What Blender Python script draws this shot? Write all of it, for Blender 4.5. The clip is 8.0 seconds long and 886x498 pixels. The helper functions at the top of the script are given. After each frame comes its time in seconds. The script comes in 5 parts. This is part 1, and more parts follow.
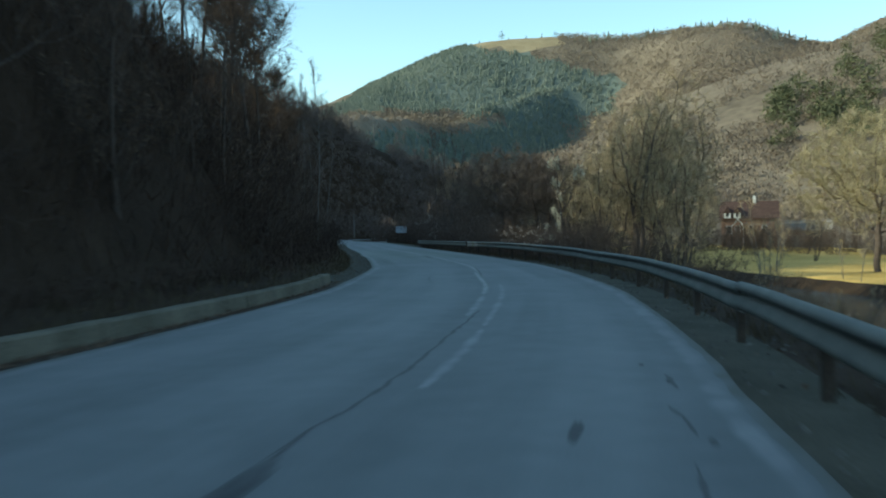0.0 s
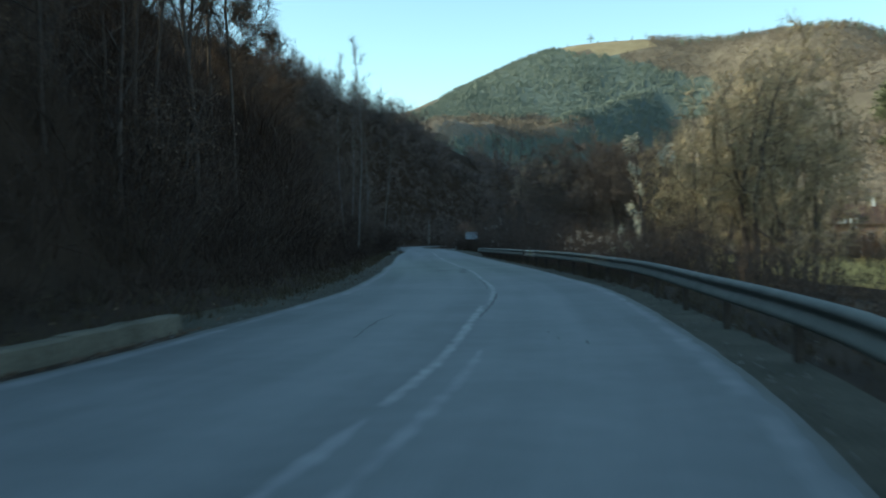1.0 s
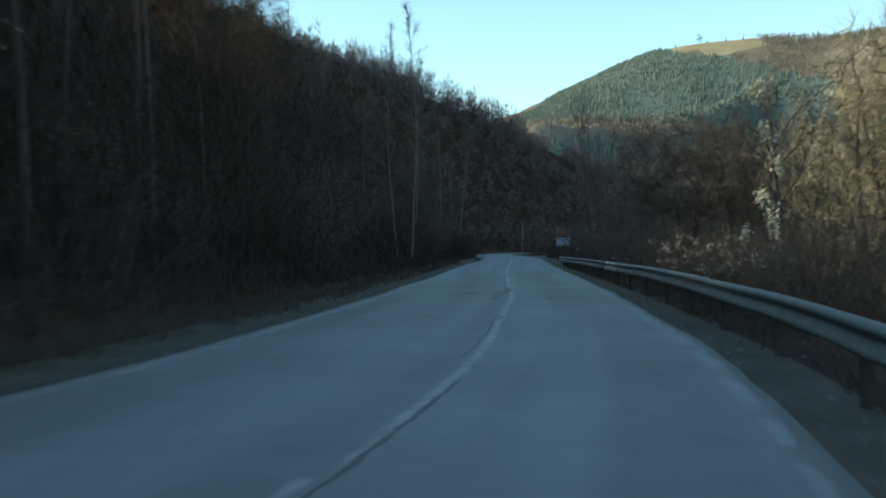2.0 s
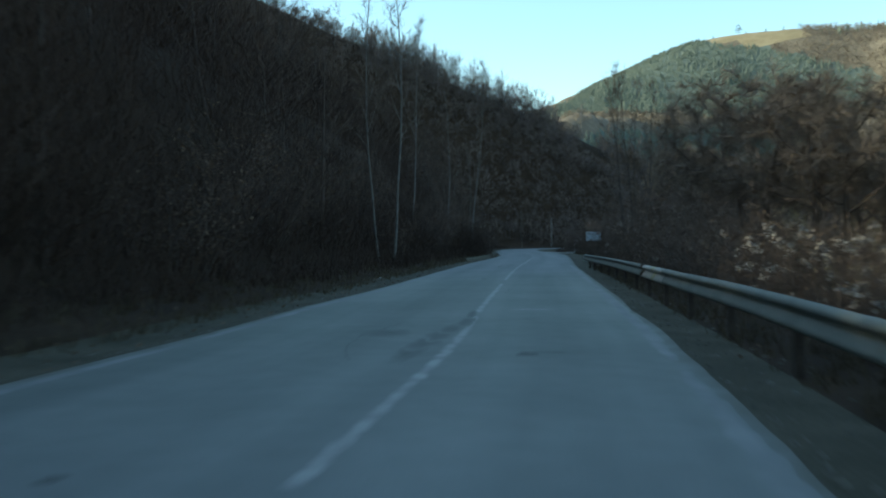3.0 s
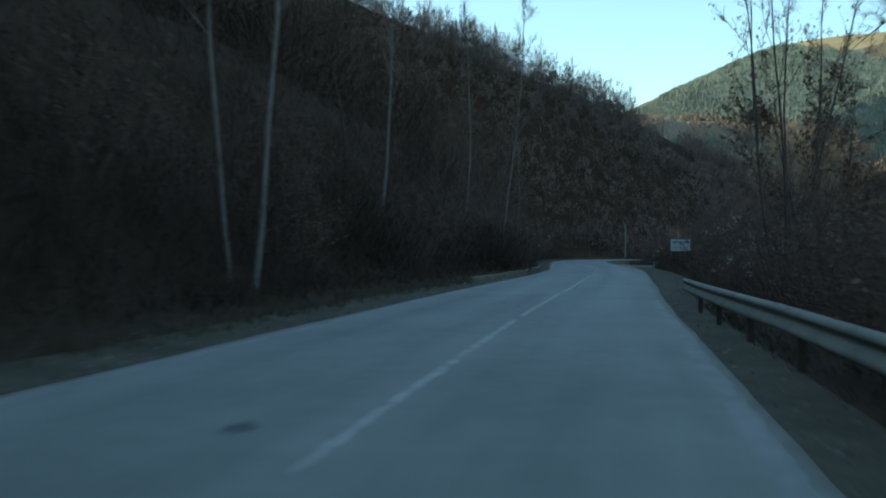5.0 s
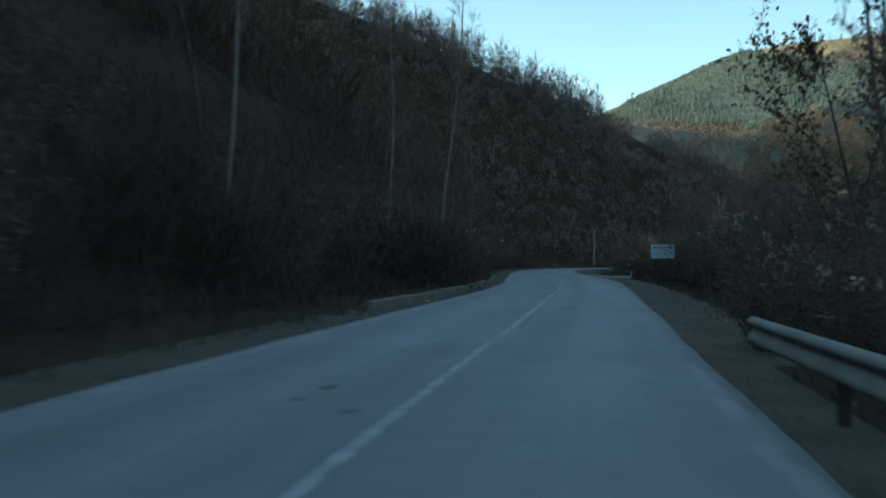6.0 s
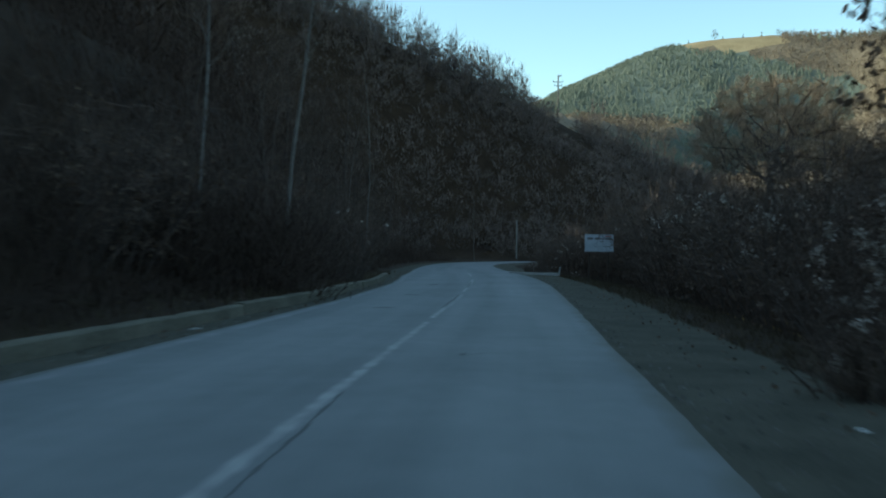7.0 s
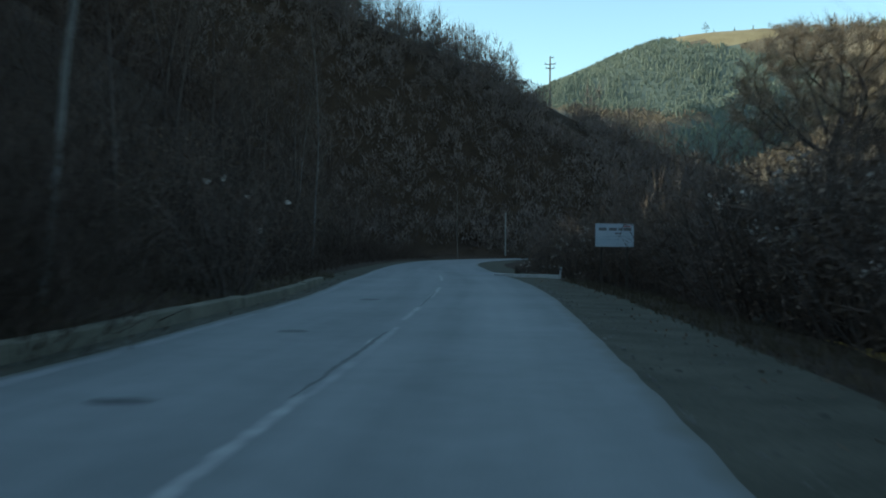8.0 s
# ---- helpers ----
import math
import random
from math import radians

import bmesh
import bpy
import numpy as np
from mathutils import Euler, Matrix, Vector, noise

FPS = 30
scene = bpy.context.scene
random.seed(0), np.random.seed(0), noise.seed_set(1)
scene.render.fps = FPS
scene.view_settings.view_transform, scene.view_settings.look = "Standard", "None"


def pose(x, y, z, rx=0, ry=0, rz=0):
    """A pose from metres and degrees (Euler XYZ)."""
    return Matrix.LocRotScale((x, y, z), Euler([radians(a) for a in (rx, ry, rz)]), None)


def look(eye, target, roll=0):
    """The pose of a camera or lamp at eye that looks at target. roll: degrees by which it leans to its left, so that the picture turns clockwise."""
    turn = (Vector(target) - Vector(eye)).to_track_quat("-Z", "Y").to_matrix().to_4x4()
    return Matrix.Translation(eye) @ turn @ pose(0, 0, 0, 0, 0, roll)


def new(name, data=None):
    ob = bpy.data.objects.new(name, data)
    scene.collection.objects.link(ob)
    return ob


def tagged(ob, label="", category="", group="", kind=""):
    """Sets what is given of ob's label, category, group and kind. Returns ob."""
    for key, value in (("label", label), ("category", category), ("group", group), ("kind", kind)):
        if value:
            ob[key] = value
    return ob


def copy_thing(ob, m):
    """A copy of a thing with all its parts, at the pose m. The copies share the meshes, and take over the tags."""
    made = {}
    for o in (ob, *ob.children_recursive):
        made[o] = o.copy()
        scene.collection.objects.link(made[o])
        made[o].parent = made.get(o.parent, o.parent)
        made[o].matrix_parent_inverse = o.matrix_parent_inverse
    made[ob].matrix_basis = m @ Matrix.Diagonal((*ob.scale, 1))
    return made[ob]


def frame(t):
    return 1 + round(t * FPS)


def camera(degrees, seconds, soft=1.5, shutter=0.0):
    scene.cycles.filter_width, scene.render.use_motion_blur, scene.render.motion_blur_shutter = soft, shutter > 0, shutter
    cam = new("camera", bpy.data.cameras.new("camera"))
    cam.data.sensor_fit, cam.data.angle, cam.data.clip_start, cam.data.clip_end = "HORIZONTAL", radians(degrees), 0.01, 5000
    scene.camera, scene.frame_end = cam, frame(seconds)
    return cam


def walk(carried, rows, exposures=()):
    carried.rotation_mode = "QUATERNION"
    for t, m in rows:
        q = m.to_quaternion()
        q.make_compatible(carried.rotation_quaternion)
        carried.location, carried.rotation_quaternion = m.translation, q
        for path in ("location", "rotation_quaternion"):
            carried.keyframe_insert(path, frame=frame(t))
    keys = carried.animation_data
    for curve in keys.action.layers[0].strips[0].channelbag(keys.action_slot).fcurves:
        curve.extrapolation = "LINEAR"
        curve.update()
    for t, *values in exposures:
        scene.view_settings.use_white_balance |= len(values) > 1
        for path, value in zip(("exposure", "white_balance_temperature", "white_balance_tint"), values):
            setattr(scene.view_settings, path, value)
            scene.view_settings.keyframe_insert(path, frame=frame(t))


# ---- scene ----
cam = camera(48.26, 8.0, soft=1.9, shutter=0.5)
PATH = [
    (0.0, 0.000, -0.000, 1.430, 89.064, 0.829, -16.754),
    (0.5, 3.284, 6.681, 1.407, 89.137, 1.136, -15.010),
    (1.0, 6.315, 13.476, 1.368, 89.513, 0.644, -11.641),
    (1.5, 9.084, 20.355, 1.393, 89.867, 0.327, -7.408),
    (1.7, 10.146, 23.120, 1.424, 90.006, 0.335, -6.356),
    (2.8, 14.477, 38.843, 1.396, 89.468, 0.457, -4.591),
    (3.0, 15.227, 41.740, 1.418, 89.597, 0.196, -3.668),
    (3.5, 16.776, 49.080, 1.367, 89.786, -0.283, -1.555),
    (4.0, 18.277, 56.551, 1.383, 90.114, -0.567, -0.001),
    (4.5, 19.484, 64.167, 1.372, 89.940, -0.716, 0.653),
    (4.7, 20.052, 67.229, 1.401, 89.939, -0.908, 0.854),
    (5.8, 22.618, 84.339, 1.386, 90.483, -0.336, -0.971),
    (6.0, 23.118, 87.466, 1.400, 90.565, -0.354, -1.281),
    (6.5, 24.549, 95.268, 1.352, 89.712, -0.919, -3.215),
    (7.0, 26.019, 103.049, 1.421, 90.130, -0.850, -5.663),
    (7.5, 27.338, 110.859, 1.387, 90.079, -1.393, -6.121),
    (8.0, 28.834, 118.661, 1.383, 89.941, -0.692, -6.272),
]
walk(cam, [(t, pose(*p)) for t, *p in PATH], [(0.0, 0.87, 6270, -14), (1.5, 0.96, 6310, -14), (3.0, 1.08, 6350, -14), (3.5, 1.08, 6370, -14), (4.5, 1.09, 6400, -14), (6.0, 0.92, 6440, -14), (8.0, 0.84, 6440, -14)])

# ---- exposure, sky and sun ----
SUN_EL, SUN_AZ = radians(25), radians(-82)          # low sun behind the wooded slope on the left of the road
world = bpy.data.worlds.new("sky")
scene.world = world
world.use_nodes = True
wn = world.node_tree.nodes
sky = wn.new("ShaderNodeTexSky")
sky.sky_type = "NISHITA"
sky.sun_disc = False
sky.sun_elevation, sky.sun_rotation = SUN_EL, SUN_AZ
sky.altitude, sky.air_density, sky.dust_density, sky.ozone_density = 300, 1.0, 0.6, 1.0
wn["Background"].inputs["Strength"].default_value = 0.15
world.node_tree.links.new(sky.outputs["Color"], wn["Background"].inputs["Color"])
sun = new("sun", bpy.data.lights.new("sun", "SUN"))
sun.data.energy, sun.data.angle, sun.data.color = 3.0, radians(0.5), (1.0, 0.87, 0.7)
sun_dir = Vector((math.sin(SUN_AZ) * math.cos(SUN_EL), math.cos(SUN_AZ) * math.cos(SUN_EL), math.sin(SUN_EL)))
sun.matrix_world = look(sun_dir * 300, (0, 0, 0))


# ---- materials ----
def material(name, dark, light, scale=1.0, rough=0.85, bump=0.3, fine=14.0, metal=0.0, per_object=0.0, mid=0.5, detail=6.0):
    """Two colours mixed by coarse and fine noise, with fine relief."""
    m = bpy.data.materials.new(name)
    m.use_nodes = True
    nt = m.node_tree
    n, ln = nt.nodes, nt.links
    b = n["Principled BSDF"]
    b.inputs["Roughness"].default_value, b.inputs["Metallic"].default_value = rough, metal
    b.inputs["Specular IOR Level"].default_value = 0.12 if rough >= 0.85 else 0.5
    co = n.new("ShaderNodeTexCoord")
    a, c = n.new("ShaderNodeTexNoise"), n.new("ShaderNodeTexNoise")
    a.inputs["Scale"].default_value, a.inputs["Detail"].default_value = scale, detail
    c.inputs["Scale"].default_value, c.inputs["Detail"].default_value = scale * fine, 4
    mixn = n.new("ShaderNodeMath")
    mixn.operation = "MULTIPLY_ADD"
    mixn.inputs[1].default_value = 0.45
    half = n.new("ShaderNodeMath")
    half.operation = "MULTIPLY"
    half.inputs[1].default_value = 0.55
    ramp = n.new("ShaderNodeValToRGB")
    ramp.color_ramp.elements[0].position, ramp.color_ramp.elements[1].position = mid - 0.17, mid + 0.17
    ramp.color_ramp.elements[0].color, ramp.color_ramp.elements[1].color = (*dark, 1), (*light, 1)
    for t in (a, c):
        ln.new(co.outputs["Object"], t.inputs["Vector"])
    ln.new(a.outputs["Fac"], half.inputs[0])
    ln.new(c.outputs["Fac"], mixn.inputs[0])
    ln.new(half.outputs[0], mixn.inputs[2])
    fac = mixn.outputs[0]
    if per_object:
        info, off = n.new("ShaderNodeObjectInfo"), n.new("ShaderNodeMath")
        off.operation = "MULTIPLY_ADD"
        off.inputs[1].default_value = per_object
        ln.new(info.outputs["Random"], off.inputs[0])
        ln.new(fac, off.inputs[2])
        fac = off.outputs[0]
    ln.new(fac, ramp.inputs["Fac"])
    ln.new(ramp.outputs["Color"], b.inputs["Base Color"])
    if bump:
        bp = n.new("ShaderNodeBump")
        bp.inputs["Strength"].default_value, bp.inputs["Distance"].default_value = bump, 0.02
        ln.new(c.outputs["Fac"], bp.inputs["Height"])
        ln.new(bp.outputs["Normal"], b.inputs["Normal"])
    return m


def island_material(name, dark, light, rough=0.8):
    """Colour that differs from piece to piece of one mesh."""
    m = bpy.data.materials.new(name)
    m.use_nodes = True
    n, ln = m.node_tree.nodes, m.node_tree.links
    b = n["Principled BSDF"]
    b.inputs["Roughness"].default_value = rough
    b.inputs["Specular IOR Level"].default_value = 0.15
    geo, ramp = n.new("ShaderNodeNewGeometry"), n.new("ShaderNodeValToRGB")
    ramp.color_ramp.elements[0].color, ramp.color_ramp.elements[1].color = (*dark, 1), (*light, 1)
    ln.new(geo.outputs["Random Per Island"], ramp.inputs["Fac"])
    ln.new(ramp.outputs["Color"], b.inputs["Base Color"])
    return m


def wood_material(name, dark, light, patch, rough=0.85, spread=0.55):
    """Foliage that differs from twig to twig and from stand to stand; patch is the size of a stand in metres."""
    m = bpy.data.materials.new(name)
    m.use_nodes = True
    n, ln = m.node_tree.nodes, m.node_tree.links
    b = n["Principled BSDF"]
    b.inputs["Roughness"].default_value = rough
    b.inputs["Specular IOR Level"].default_value = 0.12
    geo, co, ramp, total = n.new("ShaderNodeNewGeometry"), n.new("ShaderNodeTexCoord"), n.new("ShaderNodeValToRGB"), None
    for size, weight in ((patch, 1.5), (patch * 0.15, 1.1)):
        tex, mu = n.new("ShaderNodeTexNoise"), n.new("ShaderNodeMath")
        tex.inputs["Scale"].default_value, tex.inputs["Detail"].default_value = 1 / size, 3
        mu.operation = "MULTIPLY_ADD"
        mu.inputs[1].default_value, mu.inputs[2].default_value = weight * spread, -weight * spread * 0.5
        ln.new(co.outputs["Object"], tex.inputs["Vector"])
        ln.new(tex.outputs["Fac"], mu.inputs[0])
        if total:
            add = n.new("ShaderNodeMath")
            ln.new(total, add.inputs[0])
            ln.new(mu.outputs[0], add.inputs[1])
            total = add.outputs[0]
        else:
            total = mu.outputs[0]
    mix = n.new("ShaderNodeMath")
    mix.operation = "MULTIPLY_ADD"
    mix.inputs[1].default_value = 0.5
    ln.new(geo.outputs["Random Per Island"], mix.inputs[0])
    ln.new(total, mix.inputs[2])
    shift = n.new("ShaderNodeMath")
    shift.inputs[1].default_value = 0.25
    ln.new(mix.outputs[0], shift.inputs[0])
    ramp.color_ramp.elements[0].color, ramp.color_ramp.elements[1].color = (*dark, 1), (*light, 1)
    ln.new(shift.outputs[0], ramp.inputs["Fac"])
    ln.new(ramp.outputs["Color"], b.inputs["Base Color"])
    return m


ASPHALT = material("asphalt", (0.125, 0.136, 0.148), (0.215, 0.225, 0.238), 0.3, 0.75, 0.25, 60)
def asphalt_colour(m):
    """Old asphalt: streaks along the lanes, coarse mottling, fine grain. The UV map holds metres across and along the road. Gives the colour and the grain."""
    n, ln = m.node_tree.nodes, m.node_tree.links
    uv, co = n.new("ShaderNodeUVMap"), n.new("ShaderNodeTexCoord")
    uv.uv_map = "lane"
    total = None
    for src, stretch, scale, detail, weight in ((uv.outputs["UV"], (1.0, 0.03, 1), 0.75, 3, 0.52), (co.outputs["Object"], (1, 1, 1), 0.3, 6, 0.26), (co.outputs["Object"], (1, 1, 1), 2.2, 5, 0.15), (co.outputs["Object"], (1, 1, 1), 30, 3, 0.12)):
        mp, tx, mu = n.new("ShaderNodeMapping"), n.new("ShaderNodeTexNoise"), n.new("ShaderNodeMath")
        mp.inputs["Scale"].default_value = stretch
        tx.inputs["Scale"].default_value, tx.inputs["Detail"].default_value = scale, detail
        mu.operation = "MULTIPLY_ADD"
        mu.inputs[1].default_value = weight
        mu.inputs[2].default_value = -0.025
        ln.new(src, mp.inputs["Vector"])
        ln.new(mp.outputs["Vector"], tx.inputs["Vector"])
        ln.new(tx.outputs["Fac"], mu.inputs[0])
        if total:
            ln.new(total, mu.inputs[2])
        total = mu.outputs[0]
    ramp = n.new("ShaderNodeValToRGB")
    ramp.color_ramp.elements[0].position, ramp.color_ramp.elements[1].position = 0.36, 0.64
    ramp.color_ramp.elements[0].color, ramp.color_ramp.elements[1].color = (0.100, 0.111, 0.113, 1), (0.204, 0.213, 0.218, 1)
    ln.new(total, ramp.inputs["Fac"])
    sep, part_of, tint, mix = n.new("ShaderNodeSeparateXYZ"), n.new("ShaderNodeMath"), n.new("ShaderNodeValToRGB"), n.new("ShaderNodeMix")
    part_of.operation = "MULTIPLY"
    part_of.inputs[1].default_value = 0.005
    stops = tint.color_ramp.elements
    stops[0].position, stops[1].position = 0.22, 0.47
    stops[0].color = stops[1].color = (1, 1, 1, 1)
    for at_v in (0.29, 0.38):                     # an older, greener stretch of surface
        stops.new(at_v).color = (0.96, 1.0, 0.90, 1)
    mix.data_type, mix.blend_type = "RGBA", "MULTIPLY"
    mix.inputs[0].default_value = 1.0
    ln.new(uv.outputs["UV"], sep.inputs[0])
    ln.new(sep.outputs["Y"], part_of.inputs[0])
    ln.new(part_of.outputs[0], tint.inputs["Fac"])
    ln.new(ramp.outputs["Color"], mix.inputs[6])
    ln.new(tint.outputs["Color"], mix.inputs[7])
    return mix.outputs[2], tx.outputs["Fac"]


def asphalt_material(name="asphalt_road"):
    m = bpy.data.materials.new(name)
    m.use_nodes = True
    n, ln = m.node_tree.nodes, m.node_tree.links
    b, bp = n["Principled BSDF"], n.new("ShaderNodeBump")
    b.inputs["Roughness"].default_value = 0.7
    colour, grain = asphalt_colour(m)
    ln.new(colour, b.inputs["Base Color"])
    bp.inputs["Strength"].default_value, bp.inputs["Distance"].default_value = 0.25, 0.01
    ln.new(grain, bp.inputs["Height"])
    ln.new(bp.outputs["Normal"], b.inputs["Normal"])
    return m


def dusty_rim(m):
    """Grit and dust that creep over the outer half metre of the asphalt (UV map rim: 0 at the edge)."""
    n, ln = m.node_tree.nodes, m.node_tree.links
    uv, sep, co = n.new("ShaderNodeUVMap"), n.new("ShaderNodeSeparateXYZ"), n.new("ShaderNodeTexCoord")
    uv.uv_map = "rim"
    tex, sway, ramp, mix = n.new("ShaderNodeTexNoise"), n.new("ShaderNodeMath"), n.new("ShaderNodeValToRGB"), n.new("ShaderNodeMix")
    tex.inputs["Scale"].default_value, tex.inputs["Detail"].default_value = 1.4, 6
    sway.operation = "MULTIPLY_ADD"
    sway.inputs[1].default_value = 0.9
    ln.new(uv.outputs["UV"], sep.inputs[0])
    ln.new(co.outputs["Object"], tex.inputs["Vector"])
    ln.new(tex.outputs["Fac"], sway.inputs[0])
    ln.new(sep.outputs["X"], sway.inputs[2])
    ramp.color_ramp.elements[0].position, ramp.color_ramp.elements[1].position = 0.42, 0.86
    ramp.color_ramp.elements[0].color, ramp.color_ramp.elements[1].color = (0.85, 0.85, 0.85, 1), (0, 0, 0, 1)
    ln.new(sway.outputs[0], ramp.inputs["Fac"])
    mix.data_type = "RGBA"
    mix.inputs[7].default_value = (0.082, 0.079, 0.062, 1)
    base = n["Principled BSDF"].inputs["Base Color"]
    under = base.links[0].from_socket
    ln.new(ramp.outputs["Color"], mix.inputs[0])
    ln.new(under, mix.inputs[6])
    ln.new(mix.outputs[2], base)
    return m


ROADBED = dusty_rim(asphalt_material())


def worn_layer(name, dark, light, cover=1.0, ragged=1.3, scale=4.0):
    """A thin worn layer on the asphalt, paint, stain or tar, that wears through raggedly to the asphalt towards its edge (UV length 1)."""
    m = asphalt_material(name)
    n, ln = m.node_tree.nodes, m.node_tree.links
    uv, size, co, tex, tone = n.new("ShaderNodeUVMap"), n.new("ShaderNodeVectorMath"), n.new("ShaderNodeTexCoord"), n.new("ShaderNodeTexNoise"), n.new("ShaderNodeValToRGB")
    uv.uv_map = "edge"
    size.operation = "LENGTH"
    tex.inputs["Scale"].default_value, tex.inputs["Detail"].default_value, tex.inputs["Roughness"].default_value = scale, 6, 0.65
    inner, spread, total = n.new("ShaderNodeMath"), n.new("ShaderNodeMath"), n.new("ShaderNodeMath")
    inner.operation, spread.operation, total.operation = "MULTIPLY_ADD", "MULTIPLY_ADD", "ADD"
    inner.inputs[1].default_value, inner.inputs[2].default_value = -1.5, 1.5 * cover
    spread.inputs[1].default_value, spread.inputs[2].default_value = 2 * ragged, -ragged
    total.use_clamp = True
    ln.new(uv.outputs["UV"], size.inputs[0])
    ln.new(size.outputs["Value"], inner.inputs[0])
    ln.new(co.outputs["Object"], tex.inputs["Vector"])
    ln.new(tex.outputs["Fac"], spread.inputs[0])
    ln.new(inner.outputs[0], total.inputs[0])
    ln.new(spread.outputs[0], total.inputs[1])
    tone.color_ramp.elements[0].position, tone.color_ramp.elements[1].position = 0.35, 0.65
    tone.color_ramp.elements[0].color, tone.color_ramp.elements[1].color = (*dark, 1), (*light, 1)
    ln.new(tex.outputs["Fac"], tone.inputs["Fac"])
    mix = n.new("ShaderNodeMix")
    mix.data_type = "RGBA"
    under = n["Principled BSDF"].inputs["Base Color"].links[0].from_socket
    ln.new(total.outputs[0], mix.inputs[0])
    ln.new(under, mix.inputs[6])
    ln.new(tone.outputs["Color"], mix.inputs[7])
    ln.new(mix.outputs[2], n["Principled BSDF"].inputs["Base Color"])
    return m


PAINT = worn_layer("worn_road_paint", (0.19, 0.193, 0.195), (0.34, 0.34, 0.335), 0.9, 1.3, 2.5)
FAINT = worn_layer("faded_paint", (0.165, 0.173, 0.18), (0.26, 0.266, 0.27), 0.8, 1.0, 1.5)
EDGE = worn_layer("faded_edge_paint", (0.14, 0.149, 0.153), (0.225, 0.232, 0.236), 0.95, 0.7, 0.8)
WORN = worn_layer("polished_asphalt", (0.19, 0.19, 0.19), (0.30, 0.30, 0.295), 0.9, 1.5, 4.0)
STAIN = worn_layer("dark_asphalt_stain", (0.055, 0.06, 0.058), (0.10, 0.108, 0.106), 1.05, 1.6, 4.5)
TAR = worn_layer("tar_crack", (0.035, 0.037, 0.04), (0.08, 0.083, 0.086), 1.0, 1.7, 7.0)
PATCH = worn_layer("dark_asphalt_patch", (0.026, 0.028, 0.03), (0.07, 0.074, 0.078), 1.35, 0.9, 6.0)
RUBBED = material("rubbed_pale_steel", (0.15, 0.125, 0.10), (0.36, 0.33, 0.28), 3.0, 0.5, 0.2, 4, mid=0.45)
LICHEN = material("yellow_lichen_on_steel", (0.22, 0.20, 0.12), (0.42, 0.39, 0.2), 5.0, 0.8, 0.2, 4, mid=0.45)
PALEPOLE = material("pale_pole", (0.12, 0.115, 0.105), (0.26, 0.25, 0.23), 2, 0.8, 0.3, 10)
EARTH = material("leaf_litter_and_earth", (0.021, 0.0137, 0.0088), (0.055, 0.0365, 0.0232), 0.5, 0.95, 0.6, 18)
VERGE = material("gritty_verge", (0.046, 0.044, 0.032), (0.106, 0.098, 0.074), 0.8, 0.95, 0.5, 25)
CONCRETE = material("weathered_concrete", (0.080, 0.074, 0.055), (0.20, 0.182, 0.142), 0.9, 0.9, 0.4, 20)
STEEL = material("galvanised_steel", (0.10, 0.107, 0.092), (0.195, 0.20, 0.172), 1.5, 0.7, 0.1, 20)
RUST = material("rusted_steel", (0.035, 0.025, 0.02), (0.085, 0.065, 0.05), 5, 0.8, 0.3, 8, metal=0.3)
# Floor under the far pines, paled blue-green to stand for haze.
HAZED_FLOOR = material("hazed_pine_floor", (0.095, 0.118, 0.105), (0.145, 0.168, 0.145), 0.05, 0.95, 0.3, 12)
MEADOW = material("meadow_grass", (0.36, 0.235, 0.06), (0.66, 0.45, 0.15), 0.12, 0.95, 0.5, 30)
TOP_MEADOW = material("dry_mountain_meadow", (0.21, 0.165, 0.098), (0.33, 0.265, 0.165), 0.05, 0.95, 0.3, 12)
HILLSIDE = material("dry_hillside", (0.10, 0.082, 0.062), (0.235, 0.19, 0.14), 0.02, 0.95, 0.3, 12)
BARK = material("dark_bark", (0.045, 0.036, 0.0315), (0.115, 0.092, 0.080), 2.5, 0.95, 0.6, 8, per_object=0.1)
TWIG = material("bare_twigs", (0.048, 0.036, 0.029), (0.136, 0.099, 0.078), 1.2, 0.9, 0, 8, per_object=0.2)


# ---- building helpers ----
def mesh_of(name, V, F, mat, smooth=False):
    me = bpy.data.meshes.new(name)
    me.from_pydata(V, [], F)
    me.materials.append(mat)
    if smooth:
        me.shade_smooth()
    return me


def part(name, me, parent, label=""):
    ob = new(name, me)
    ob.parent = parent
    return tagged(ob, label) if label else ob


def box(V, F, x0, x1, y0, y1, z0, z1):
    i = len(V)
    V += [(x, y, z) for z in (z0, z1) for x, y in ((x0, y0), (x1, y0), (x1, y1), (x0, y1))]
    F += [(i, i + 3, i + 2, i + 1), (i + 4, i + 5, i + 6, i + 7)] + [(i + k, i + (k + 1) % 4, i + 4 + (k + 1) % 4, i + 4 + k) for k in range(4)]


def tube(V, F, pts, radii, sides):
    """A tapered tube along pts."""
    pts = [Vector(p) for p in pts]
    base = len(V)
    side = None
    for k, p in enumerate(pts):
        d = (pts[min(k + 1, len(pts) - 1)] - pts[max(k - 1, 0)]).normalized()
        side = d.orthogonal().normalized() if side is None else (side - d * side.dot(d)).normalized()
        up = d.cross(side)
        for s in range(sides):
            a = 2 * math.pi * s / sides
            V.append(tuple(p + (side * math.cos(a) + up * math.sin(a)) * radii[k]))
    for k in range(len(pts) - 1):
        for s in range(sides):
            a, b = base + k * sides + s, base + k * sides + (s + 1) % sides
            F.append((a, b, b + sides, a + sides))
    F.append(tuple(base + (len(pts) - 1) * sides + s for s in range(sides)))


